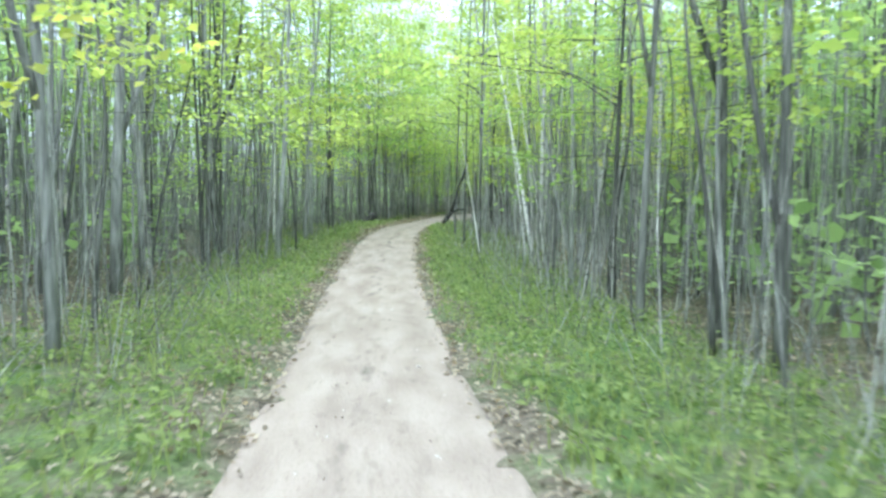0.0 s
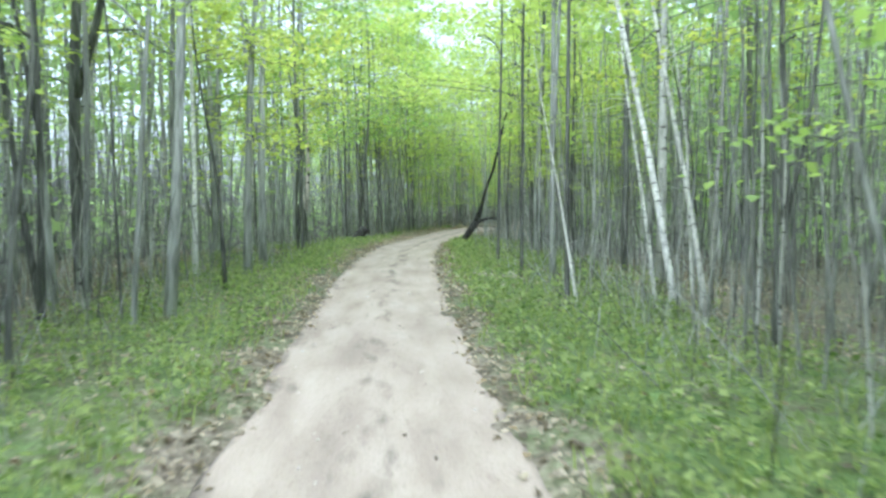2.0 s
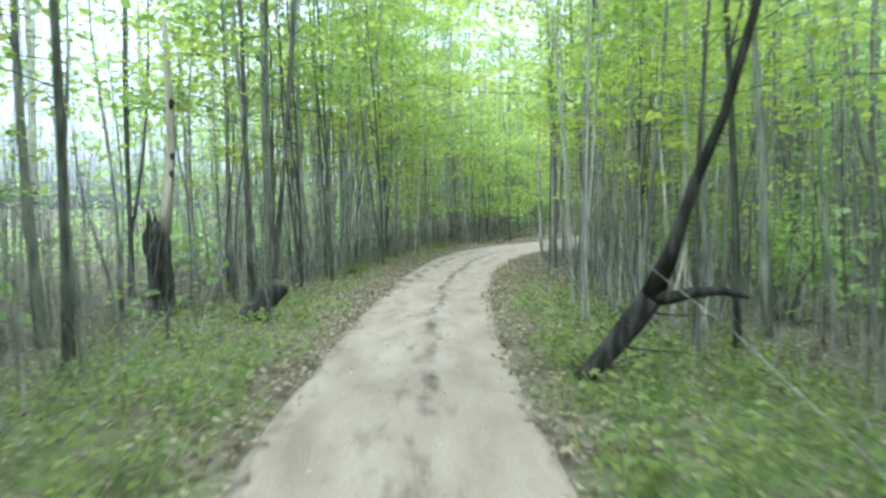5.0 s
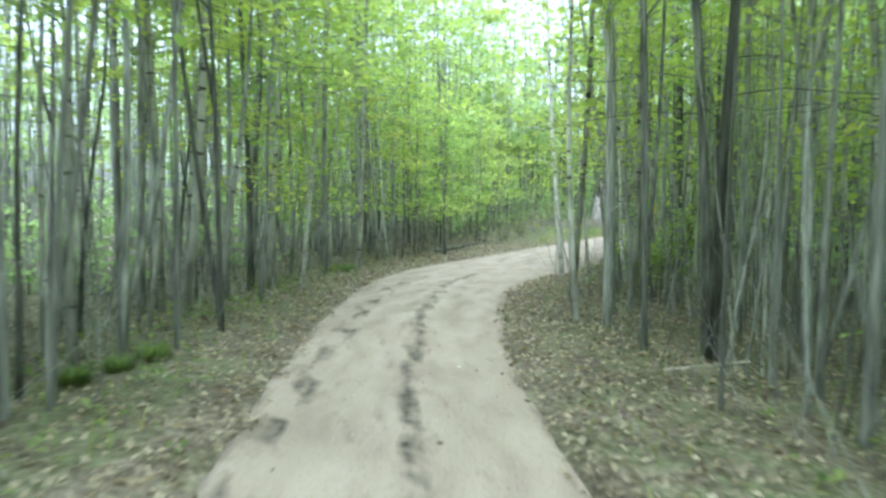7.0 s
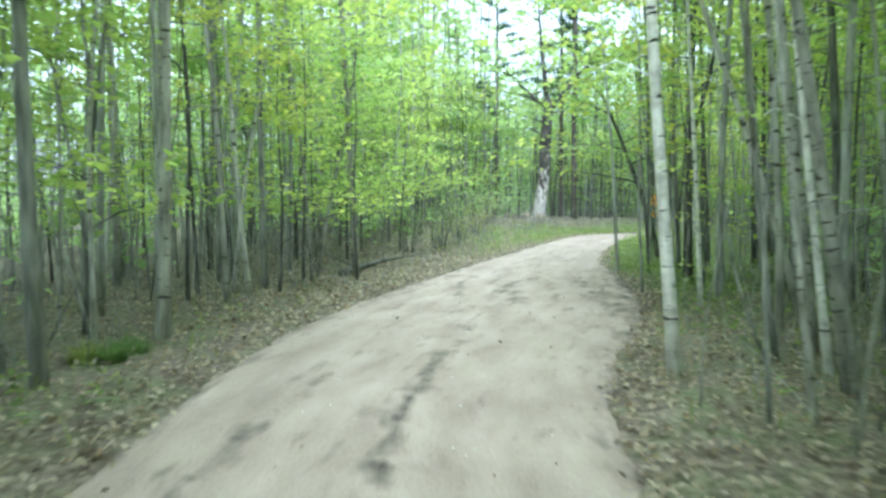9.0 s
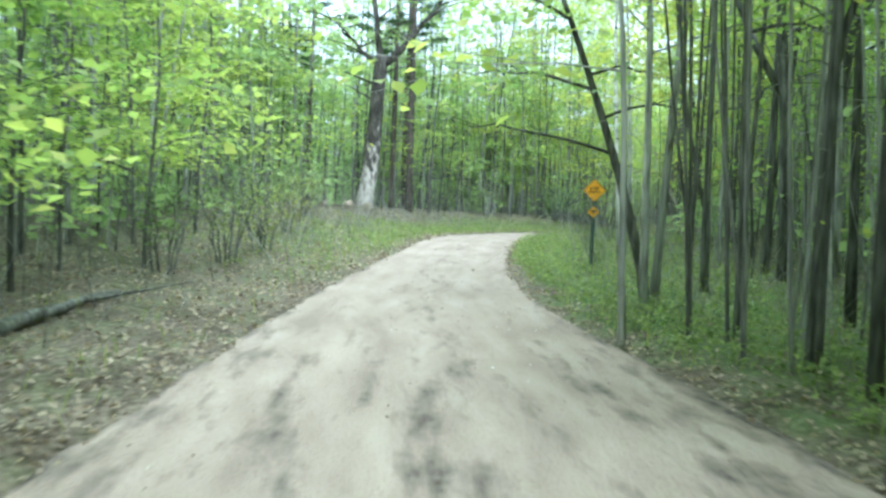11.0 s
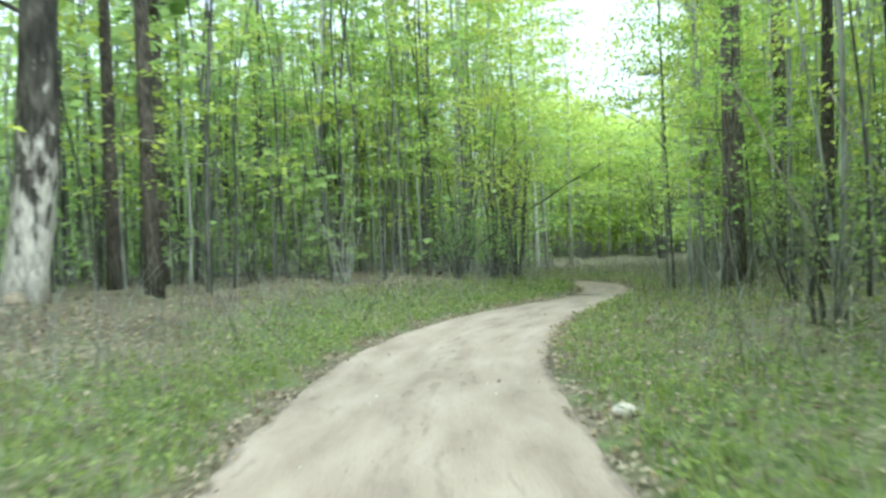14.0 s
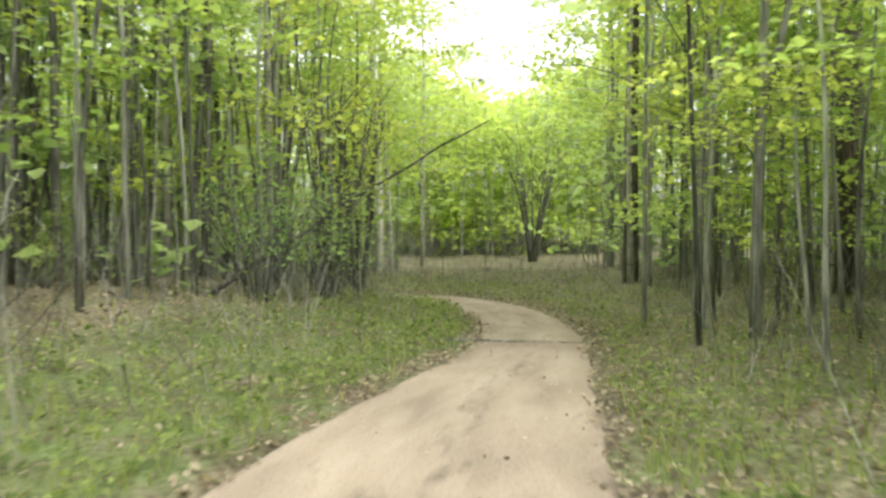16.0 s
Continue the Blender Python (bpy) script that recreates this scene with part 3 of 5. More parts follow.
SPREADING = [make_tree("maple_tree", "spreading maple arching lime leaves over the track", 170 + k, 13, 0.066, BARK if k else BARK_DARK, LEAF, 19, 0.27, 160, 0.145, 4.2, 0.2, 0.44, dead=3, thin=0.8) for k in range(3)]
LEAFY = [make_tree("aspen_tree", "tall aspen in full pale green leaf", 460 + k, 17, 0.085, BARK_PALE, LEAF, 26, 0.22, 120, 0.16, 2.7, 0.2, 0.42, 7, group="pale aspens", thin=1.0) for k in range(2)]
BOUGHS = [make_tree("maple_tree", "slim young maple with long level lime sprays", 480 + k, 4.6 + 0.5 * k, 0.034, BARK_DARK, LEAF, 9, 0.42, 135, 0.085, 3.2, 0.16, 0.15, 6, 0.10, group="understorey saplings") for k in range(3)]
for ob in BOUGHS + LEAFY + FORKED + PALE_POLES + SPREADING + MAPLES + DARK_MAPLES + SAPLINGS + SHRUBS + POLES + ASPENS + BIRCHES:
    ob.matrix_basis = NOWHERE

TAKEN = []
# places kept free of chance trees: x, y, radius
OPEN = ((-4.4, 41.6, 2.0), (-5.4, 44.2, 1.7), (-6.6, 46.5, 1.4), (12.5, 77.2, 2.5), (14.6, 79.0, 2.5), (0.6, 36.8, 1.6), (0.2, 34.4, 1.5), (16.6, 80.4, 2.2), (20.4, 82.4, 2.0), (19.5, 98.9, 2.4), (17.4, 95.0, 3.0), (18.6, 97.0, 2.4), (16.4, 92.5, 3.0), (20.6, 96.6, 1.8))
USED = set()


def plant(ob, x, y, scale=1.0, turn=0.0, lean=0.0, towards=0.0, label="", thick=1.0):
    """Stands a tree (the pattern itself the first time, then copies) on the floor; lean in degrees towards a bearing."""
    m = Matrix.Translation((x, y, ground_at(x, y))) @ Matrix.Rotation(radians(towards), 4, "Z") @ Matrix.Rotation(radians(-lean), 4, "X") @ Matrix.Rotation(radians(turn - towards), 4, "Z")
    m = m @ Matrix.Diagonal((scale * thick, scale * thick, scale, 1))
    TAKEN.append((x, y))
    if ob.name in USED:
        ob = copy_thing(ob, m)
    else:
        USED.add(ob.name)
        ob.matrix_basis = m
    if label:
        tagged(ob, label)
    return ob


rng = np.random.default_rng(11)
# x, y, thickness of trees that stand along the way
NEAR_A = ((-3.9, 8.2, .16), (-6.0, 15.1, .31), (-6.7, 24.5, .30), (2.9, 12.1, .17), (3.7, 11.1, .21), (3.6, 8.7, .16), (4.0, 7.3, .14),
          (-4.95, 17.0, .16), (-5.25, 18.5, .2), (-5.6, 20.7, .12), (2.66, 17.1, .12),
          (1.0, 22.9, .09), (-4.6, 28.6, .26), (-4.2, 31.5, .2), (1.1, 25.1, .12))
NEAR_B = ((-3.9, 44.1, .10), (-3.84, 47.3, .17), (-3.3, 48.6, .19), (-2.24, 53.8, .16), (-2.6, 52.7, .14), (.9, 41.3, .12), (1.1, 42.9, .11),
          (-3.15, 50.0, .17), (-3.4, 49.8, .14), (2.6, 52.4, .21), (2.9, 50.3, .09), (2.9, 54.3, .14), (2.5, 48.5, .1), (-.6, 68.4, .19),
          (.34, 66.2, .2), (12.9, 75.1, .3), (10.9, 71.1, .17), (12.0, 72.0, .12))
for x, y, d in NEAR_A + NEAR_B:
    k = int(rng.integers(0, 9))
    ob, base = (MAPLES + DARK_MAPLES)[k], (0.085 + 0.008 * k if k < 6 else 0.12) * 2
    if (x, y, d) in NEAR_B[:11] or (x, y, d) in NEAR_A[9:11]:
        ob, base = FORKED[k % 3], 0.2
    plant(ob, x, y, rng.uniform(0.9, 1.15), rng.uniform(0, 360), rng.uniform(0, 3.5), rng.uniform(0, 360), thick=0.85 * d / base)
for n, (x, y, s) in enumerate(((13.5, 74.0, 1.0), (14.3, 75.4, .9), (15.7, 74.3, 1.1), (12.4, 70.4, .9), (11.7, 72.6, .8), (18.6, 76.2, 1.0))):
    plant(DARK_MAPLES[n % 3], x, y, s, 80 * n, 3, 70 + 9 * n)
for x, y, d, k in ((-4.37, 20.3, .13, 0), (-4.3, 21.4, .16, 2), (-4.33, 25.9, .2, 2)):
    plant(MAPLES[k], x, y, 1.0, 50 * y, 4.5 if y < 25 else 2, 270, thick=d / (0.17 + 0.016 * k))
for x, y, d in ((0.66, 26.0, .2), (0.4, 28.3, .2), (1.85, 49.3, .12)):
    plant(DARK_MAPLES[0], x, y, 1.0, 35 * y, 1, 300, thick=d / 0.24)
# pale trees
for x, y, s, lean, to in ((2.45, 22.4, .75, 9, 75), (2.75, 22.0, .8, 8, 80), (2.3, 22.9, .6, 6, 80), (1.0, 22.0, .40, 9, 85)):
    plant(BIRCHES[0], x, y, s, 40 * x, lean, to, "slim white birch leaning over the verge")
for x, y, s, lean, to in ((4.85, 62.1, 1.0, 5, 85), (6.3, 61.8, .9, 7, 75), (14.4, 73.3, .9, 4, 70), (8.2, 66.6, .9, 3, 30), (17.9, 81.2, 1.05, 4, 55)):
    plant(BIRCHES[1], x, y, s, 55 * y, lean, to, thick={4.85: 0.72, 17.9: 0.85}.get(x, 0.72))
for x, y, s, lean, to in ((.33, 65.5, 1.0, 2, 250), (4.6, 58.2, 1.0, 2, 90), (1.63, 75.3, 1.1, 1, 0), (-1.2, 59.4, .5, 6, 300), (-1.2, 60.8, .45, 5, 300), (5.6, 59.8, .8, 4, 60), (4.9, 60.4, .6, 6, 40)):
    plant(ASPENS[1], x, y, s, 70 * y, lean, to, thick=0.72)
for x, y, s, lean in ((5.9, 61.1, .8, 9), (6.9, 62.7, .9, 7), (7.5, 64.1, .8, 6), (6.3, 60.3, .7, 10), (7.9, 62.0, 1.0, 8), (7.0, 60.8, .8, 11)):
    plant((ASPENS[0], MAPLES[2], ASPENS[2])[int(10 * x) % 3], x, y, s, 70 * y, lean, 75, thick=0.7)
for x, y, s in ((4.45, 60.3, .6), (4.3, 60.9, .5), (4.43, 59.5, .7), (2.72, 55.2, .6), (2.95, 55.6, .5), (-4.6, 43.4, .8), (.53, 39.3, .8)):
    plant(POLES[1], x, y, s, 90 * x, rng.uniform(2, 9), rng.uniform(0, 360))

CLEAR_Y = (0, 20, 30, 40, 48, 58, 64, 72, 80, 88, 96, 106)
CLEAR_L = (2.6, 2.7, 2.4, 1.9, 1.2, 1.2, 1.4, 1.8, 4.0, 6.0, 3.8, 2.2)
CLEAR_R = (2.8, 2.4, 1.7, 1.5, 1.0, 1.2, 1.6, 2.2, 3.0, 4.4, 3.2, 2.2)


def in_glade(x, y, end=45):
    """The open strip beyond the last bend, over which the sky shows."""
    k, side = 0.856 * (x - 22) + 0.516 * (y - 91), -0.516 * (x - 22) + 0.856 * (y - 91)
    return (k > 14) & (k < end) & (side > -2.6 - 0.02 * k) & (side < 1.4 + 0.02 * k + 0.12 * np.clip(k - 20, 0, 20))


def in_clearing(x, y):
    """The sunny clearing where the track meets the next road."""
    k, side = 0.856 * (x - 22) + 0.516 * (y - 91), -0.516 * (x - 22) + 0.856 * (y - 91)
    return (k > 37) & (k < 80) & (np.abs(side) < 12)


def free_spot(rng, y0, y1, reach, gap, extra=0.0, sides=(-1, 1)):
    """A place beside the road, off the verge and not on another stem."""
    for _ in range(400):
        k = int(rng.integers(np.argmin(np.abs(LINE[:, 1] - y0)), np.argmin(np.abs(LINE[:, 1] - y1))))
        side = rng.choice(sides)
        clear = np.interp(LINE[k, 1], CLEAR_Y, CLEAR_L if side < 0 else CLEAR_R)
        d = LINE[k, 2] + clear + extra + reach * rng.uniform(0, 1) ** 1.3
        x, y = LINE[k, :2] + side * d * NOR[k] + rng.uniform(-0.6, 0.6, 2)
        _, lat, hw, _, yy = along([x], [y])
        if abs(lat[0]) - hw[0] < clear + extra - 0.3 or in_glade(x, y) or in_clearing(x, y):
            continue
        if any((x - a) ** 2 + (y - b) ** 2 < r * r for a, b, r in OPEN):
            continue
        if all((x - a) ** 2 + (y - b) ** 2 > gap * gap for a, b in TAKEN):
            return x, y
    return None


def scatter(kinds, count, y0, y1, reach, gap, low, high, lean, extra=0.0, sides=(-1, 1)):
    for n in range(count):
        spot = free_spot(rng, y0, y1, reach, gap, extra, sides)
        if spot:
            plant(kinds[int(rng.integers(0, len(kinds)))], *spot, rng.uniform(low, high), rng.uniform(0, 360), abs(rng.normal(0, lean)), rng.uniform(0, 360))


for x, y, s in ((3.4, 9.8, 1.3), (4.6, 11.0, 1.3), (-3.6, 6.4, 1.2), (-1.9, 57.6, 1.2), (2.3, 43.2, 1.3), (2.9, 41.6, 1.2), (1.6, 31.0, 1.3), (-4.9, 33.5, 1.3), (8.6, 69.0, 1.4), (10.3, 73.0, 1.5), (32.0, 94.0, 1.0), (34.5, 94.6, 1.0)):
    plant(SAPLINGS[int(rng.integers(0, 6))], x, y, s, 99 * x, 4, 80 * y)
for x, y, s in ((4.1, 73.2, 1.2), (3.2, 76.4, 1.3), (6.6, 79.4, 1.1), (2.2, 70.8, 1.0), (8.4, 83.5, 1.0), (7.0, 82.4, 1.2), (5.0, 80.4, 1.3)):
    plant(SHRUBS[int(rng.integers(0, 3))], x, y, s, 99 * x, 2, 80 * y)
for n, (x, y) in enumerate(((1.9, 33.2), (3.2, 40.4), (-5.0, 48.3), (3.6, 52.8), (-4.2, 51.3), (-6.0, 27.2), (42.0, 108.5), (44.5, 110.4), (39.4, 107.0), (50.0, 101.5), (46.5, 99.0), (-3.6, 56.4), (-2.2, 60.4), (-0.6, 63.2), (-4.6, 60.0), (-5.2, 52.6), (1.2, 72.2), (4.0, 46.0), (-5.4, 38.8), (6.6, 55.4), (-2.6, 66.0), (3.0, 35.0), (3.4, 26.6), (-6.2, 31.0), (9.2, 64.8), (12.6, 69.6), (40.8, 112.0), (36.0, 111.0))):
    plant(SPREADING[n % 3], x, y, 0.95 + 0.06 * (n % 5), 47 * n, 2, 33 * n)
for n, (x, y, s) in enumerate(((10.8, 71.8, 1.0), (11.4, 72.5, 0.9), (10.6, 71.1, 0.8), (11.8, 73.4, 1.0), (12.6, 71.5, 1.0), (10.9, 72.6, 0.8))):
    plant(FORKED[2 - n % 2], x, y, s, 67 * n, 3 + n % 3, 70, thick=0.55)
for n, (x, y, s) in enumerate(((13.8, 72.6, 1.1), (17.4, 75.2, 1.1), (20.0, 78.6, 1.1), (22.0, 81.0, 1.0), (24.6, 83.6, 1.1), (27.4, 86.4, 1.0), (34.2, 105.5, 1.2), (9.4, 66.0, 1.0), (15.6, 70.4, 1.1), (23.2, 78.4, 1.2), (26.4, 81.0, 1.1), (7.6, 59.8, 1.0), (-4.6, 45.6, 1.0), (-5.8, 49.6, 1.05), (2.7, 47.8, 0.95), (4.3, 50.4, 1.0), (7.9, 63.4, 1.0), (9.1, 67.4, 1.0), (10.4, 70.2, 1.0), (12.0, 74.4, 0.9), (21.8, 85.0, 1.0), (8.8, 62.2, 1.1), (5.4, 55.2, 1.0), (30.2, 106.0, 1.1), (26.0, 106.5, 1.1), (13.0, 100.5, 1.1), (9.5, 94.0, 1.1), (6.5, 88.5, 1.1))):
    plant(SPREADING[n % 3], x, y, s, 53 * n, 2, 41 * n)
# young maples that reach over the verge
for n, (x, y, s) in enumerate(((-4.4, 17.6, 1.0), (-4.3, 24.2, 1.1), (3.1, 9.4, 1.15), (2.9, 14.4, 1.1), (-4.6, 10.8, 1.1), (2.6, 19.4, 1.0), (2.4, 30.6, 1.0), (-4.5, 32.6, 1.1), (1.5, 38.4, 1.0), (2.5, 43.8, 1.0),
                               (3.1, 46.6, 1.0), (-4.0, 54.4, 1.0), (-3.0, 58.2, 1.0), (4.6, 57.0, 0.9), (0.6, 69.6, 0.9), (9.6, 68.6, 1.0), (34.0, 94.0, 0.9), (36.8, 96.4, 0.9), (30.2, 92.0, 0.9))):
    plant(BOUGHS[n % 3], x, y, s, 101 * n, 3, 64 * n)
# maples whose crowns meet over the track
for n, k in enumerate(range(64, 212, 11)):
    side = -1 if n % 3 else 1
    clear = np.interp(LINE[k, 1], CLEAR_Y, CLEAR_L if side < 0 else CLEAR_R)
    x, y = LINE[k, :2] + side * (LINE[k, 2] + clear + 0.5 + 1.3 * ((n * 0.618) % 1)) * NOR[k]
    if all((x - a) ** 2 + (y - b) ** 2 > r * r for a, b, r in OPEN):
        plant(SPREADING[n % 3], x, y, 0.9 + 0.07 * (n % 5), 77 * n, 2, 59 * n, thick=0.9)
for n, (x, y, s) in enumerate(((4.7, 77.6, 1.2), (8.0, 85.6, 1.0), (14.6, 97.8, 1.1))):
    plant(SHRUBS[n % 3], x, y, s, 71 * n, 2, 50 * n)
for x, y, k in ((37.0, 106.2, 0), (38.6, 107.6, 3), (35.8, 107.8, 2), (40.4, 109.0, 1), (46.4, 101.4, 4), (42.6, 99.6, 3), (49.5, 103.0, 2), (37.2, 96.8, 3), (39.6, 97.6, 5), (34.8, 95.3, 1)):
    plant(MAPLES[k], x, y, 1.15, 60 * x, 1.5, 50 * y)
scatter(MAPLES + DARK_MAPLES, 58, 2, 62, 7.0, 0.9, 0.75, 1.1, 3.0, 0.8)
scatter(MAPLES + DARK_MAPLES, 36, 62, 91, 7.0, 0.9, 0.8, 1.1, 2.0, 0.8)
scatter(DARK_MAPLES + FORKED[:2], 16, 91, 116, 7.0, 0.9, 0.7, 1.0, 2.0, 0.4)
scatter(SAPLINGS, 120, 2, 116, 6.0, 0.5, 0.8, 1.5, 4.0, 0.6)
scatter(MAPLES, 12, 92, 116, 6.0, 0.8, 0.7, 1.1, 2.0, 0.3, (1,))
scatter(SAPLINGS, 24, 92, 116, 5.0, 0.5, 0.7, 1.4, 4.0)
scatter(SHRUBS, 50, 62, 116, 6.0, 0.7, 0.7, 1.3, 3.0)
scatter(PALE_POLES, 70, 52, 72, 4.5, 0.3, 0.8, 1.4, 6.0)
scatter(PALE_POLES, 16, 8, 40, 6.0, 0.4, 0.6, 1.1, 4.0, 0.8, (1,))
scatter(POLES, 110, 2, 100, 6.0, 0.35, 0.5, 1.1, 5.5, 0.3)
for x, y, s, lean, to in ((-3.9, 50.9, 1.2, 10, 120), (-4.3, 49.0, 1.1, 12, 240), (6.2, 62.4, 1.2, 12, 90)):
    plant(POLES[3], x, y, s, 30 * y, lean, to)
scatter(POLES[::2], 80, 90, 112, 7.0, 0.35, 0.7, 1.4, 4.0, 0.0, (-1,))
scatter(DARK_MAPLES, 22, 90, 112, 8.0, 0.8, 0.6, 0.9, 2.0, 0.3, (-1,))
scatter(ASPENS + BIRCHES, 30, 4, 116, 8.0, 0.8, 0.7, 1.1, 2.5)


# ---- old pines, the forked tree and other trees of the last bend ----
PINES = [make_pine("pine_tree", "old straight pine with red-brown plated bark", 500 + k, 19, 0.175 + 0.03 * k) for k in range(2)]
for x, y, k, s in ((21.85, 99.0, 0, 0.9), (21.7, 100.4, 0, 0.9), (18.0, 101.5, 0, .8), (32.0, 93.0, 1, 1.15), (38.5, 94.8, 1, 1.0), (24.5, 104.5, 1, .8), (44.0, 100.6, 1, .8), (30.4, 90.4, 0, .8), (87.9, 132.6, 0, .88)):
    plant(PINES[k], x, y, s, 77 * x, 0.8, 30 * y)


def forked_tree(x, y):
    """A stout old tree: pale flaking foot, dark upper trunk, two heavy forks."""
    rng = np.random.default_rng(77)
    root = thing("forked_tree", "stout old forked tree with pale flaking foot", "tree", m=pose(x, y, ground_at(x, y)))
    g, c = Geo(), Geo()
    t = np.linspace(0, 1, 9)
    line = np.stack([0.66 * t + 0.1 * np.sin(5 * t), -0.34 * t, -0.3 + 6.9 * t], -1)
    rad = 0.37 - 0.10 * t
    rad[0] = 0.5
    tube(g, line, rad, 16, 0.06, rng)
    for a, out, rise, n in ((-0.5, 3.4, 4.2, 1), (2.6, 0.7, 6.0, 1), (2.5, 2.6, 2.4, 0.35)):
        q = np.linspace(0, 1, 9)
        limb = line[-1] - (0, 0, 0.5) + np.stack([np.cos(a) * out * q, np.sin(a) * out * q, rise * q ** 1.15], -1) + rng.normal(0, 0.08, (9, 3)) * q[:, None]
        tube(g, limb, 0.17 * n ** 0.5 * (1 - 0.75 * q), 8, 0.05, rng)
        for m in range(7):
            w, b = rng.uniform(0.15, 1), rng.uniform(0, 6.28)
            o = np.array([np.interp(w, q, k) for k in limb.T])
            r = np.linspace(0, 1, 5)
            twig = o + rng.uniform(1.2, 2.6) * np.stack([np.cos(b) * r, np.sin(b) * r, 0.5 * r - 0.3 * r * r], -1)
            tube(g, twig, 0.045 * (1 - 0.85 * r), 5, cap=False)
            k = rng.uniform(0.3, 1.1, 60)
            leaves(c, np.stack([np.interp(k, r, e) for e in twig.T], -1) + rng.normal(0, 0.3, (60, 3)) * (1, 1, .5), 0.12, rng)
    for h, a, ln in ((4.6, 3.3, 1.9), (5.3, 2.7, 2.4), (5.8, 0.2, 2.2)):
        r = np.linspace(0, 1, 6)
        o = np.array([np.interp(h, line[:, 2], k) for k in line.T])
        tube(g, o + ln * np.stack([np.cos(a) * r, np.sin(a) * r, 0.35 * r], -1), 0.05 * (1 - 0.8 * r), 5, cap=False)
    part("trunk", g, BARK_OLD, root)
    part("crown", c, LEAF, root)


forked_tree(19.5, 98.9)


# ---- far woods ----
def far_woods():
    rng = np.random.default_rng(3)
    trunks, pale, dark, crown, grove = Geo(), Geo(), Geo(), Geo(), Geo()
    n = 10400
    x, y = rng.uniform(-44, 88, n), rng.uniform(0, 152, n)
    _, lat, hw, _, yy = along(x, y)
    d = np.abs(lat) - hw
    keep = (d > np.interp(yy, (96, 104), (7.0, 3.6))) & (d < 48) & (rng.uniform(0, 1, n) < np.interp(d, (8, 20, 32, 48), (0.95, 0.55, 0.25, 0.10)))
    keep &= ~in_glade(x, y) & ~in_clearing(x, y)
    for u, v, w in OPEN:
        keep &= (x - u) ** 2 + (y - v) ** 2 > w * w
    # a lighter, open stand west of the track
    keep &= ~((x < np.interp(y, (46, 66, 98), (-8, -4, 6))) & (y > 46) & (y < 100) & (rng.uniform(0, 1, n) > 0.22))
    x, y, d = x[keep], y[keep], d[keep]
    z = height(x, y)
    spots = []
    for px, py, pz, pd in zip(x, y, z, d):
        tall = rng.uniform(8, 17) if not in_glade(px, py, 200) else rng.uniform(6.5, 10.0)
        r0 = rng.uniform(0.02, 0.045) if rng.uniform() < 0.5 else rng.uniform(0.045, 0.12)
        lean = rng.normal(0, 0.03, 2)
        line = bend_line(rng, tall, 0.2, 5, lean) + (px, py, pz - 0.2)
        t = np.linspace(0, 1, 5)
        tube(pale if rng.uniform() < 0.34 else trunks, line, r0 * (1 - 0.75 * t), 5, cap=False)
        m = int(rng.integers(5, 10)) + (3 if py > 66 else 0)
        for h in rng.uniform(0.06, 1.0, m):
            o = np.array([np.interp(h, t, k) for k in line.T])
            if o[2] > 15 or (o[2] > pz + 8 and rng.uniform() > (0.4 if px < -5 and 44 < py < 80 else np.interp(py, (78, 88), (0.75, 0.45)))) or (o[2] < pz + 4.5 and rng.uniform() > np.interp(py, (0, 40, 56, 70), (0.32, 0.38, 0.7, 1.0))):
                continue
            k = int(rng.integers(9, 17))
            away = rng.normal(0, 1, 3) * (1.1, 1.1, 0.35)
            spots.append(o + away + rng.normal(0, 1, (k, 3)) * (0.6, 0.6, 0.16))
    # a mass of thin bare stems close behind the verge
    k = rng.integers(10, len(LINE) - 5, 9000)
    dist = rng.uniform(2.6, 18, 9000)
    p = LINE[k, :2] + (rng.choice([-1, 1], 9000) * dist)[:, None] * NOR[k] + rng.uniform(-1, 1, (9000, 2))
    _, lat, hw, _, yy = along(p[:, 0], p[:, 1])
    p = p[(np.abs(lat) - hw > np.interp(yy, (0, 50, 76, 90, 104), (2.4, 1.6, 3.0, 5.0, 3.0))) & ~in_glade(p[:, 0], p[:, 1], 60)]
    p = p[rng.uniform(0, 1, len(p)) < np.interp(p[:, 1], (56, 74, 82), (1, 0.6, 0.42))]
    p = p[[all((a - u) ** 2 + (b - v) ** 2 > w * w for u, v, w in OPEN) for a, b in p]]
    for (px, py), pz in zip(p, height(p[:, 0], p[:, 1])):
        line = bend_line(rng, rng.uniform(2.5, 7), 0.14, 5, rng.normal(0, 0.07, 2)) + (px, py, pz - 0.1)
        tube((pale, trunks, dark)[int(rng.choice(3, p=(0.40, 0.42, 0.18) if py < 84 else (0.15, 0.40, 0.45)))], line, rng.uniform(0.007, 0.024) * (1 - 0.8 * np.linspace(0, 1, 5)), 3, cap=False)
    # low leafy shrubs between the stems
    k = rng.integers(10, len(LINE) - 5, 900)
    side, dist = rng.choice([-1, 1], 900), rng.uniform(5, 26, 900)
    p = LINE[k, :2] + (side * dist)[:, None] * NOR[k]
    _, lat, hw, _, _ = along(p[:, 0], p[:, 1])
    p = p[(np.abs(lat) - hw > 4.5) & ~in_glade(p[:, 0], p[:, 1], 60)]
    for (px, py), pz in zip(p, height(p[:, 0], p[:, 1])):
        top = rng.uniform(0.5, 2.2)
        spots.append((px, py, pz + 0.5 * top) + rng.normal(0, 1, (34, 3)) * (0.45, 0.45, 0.28 * top))
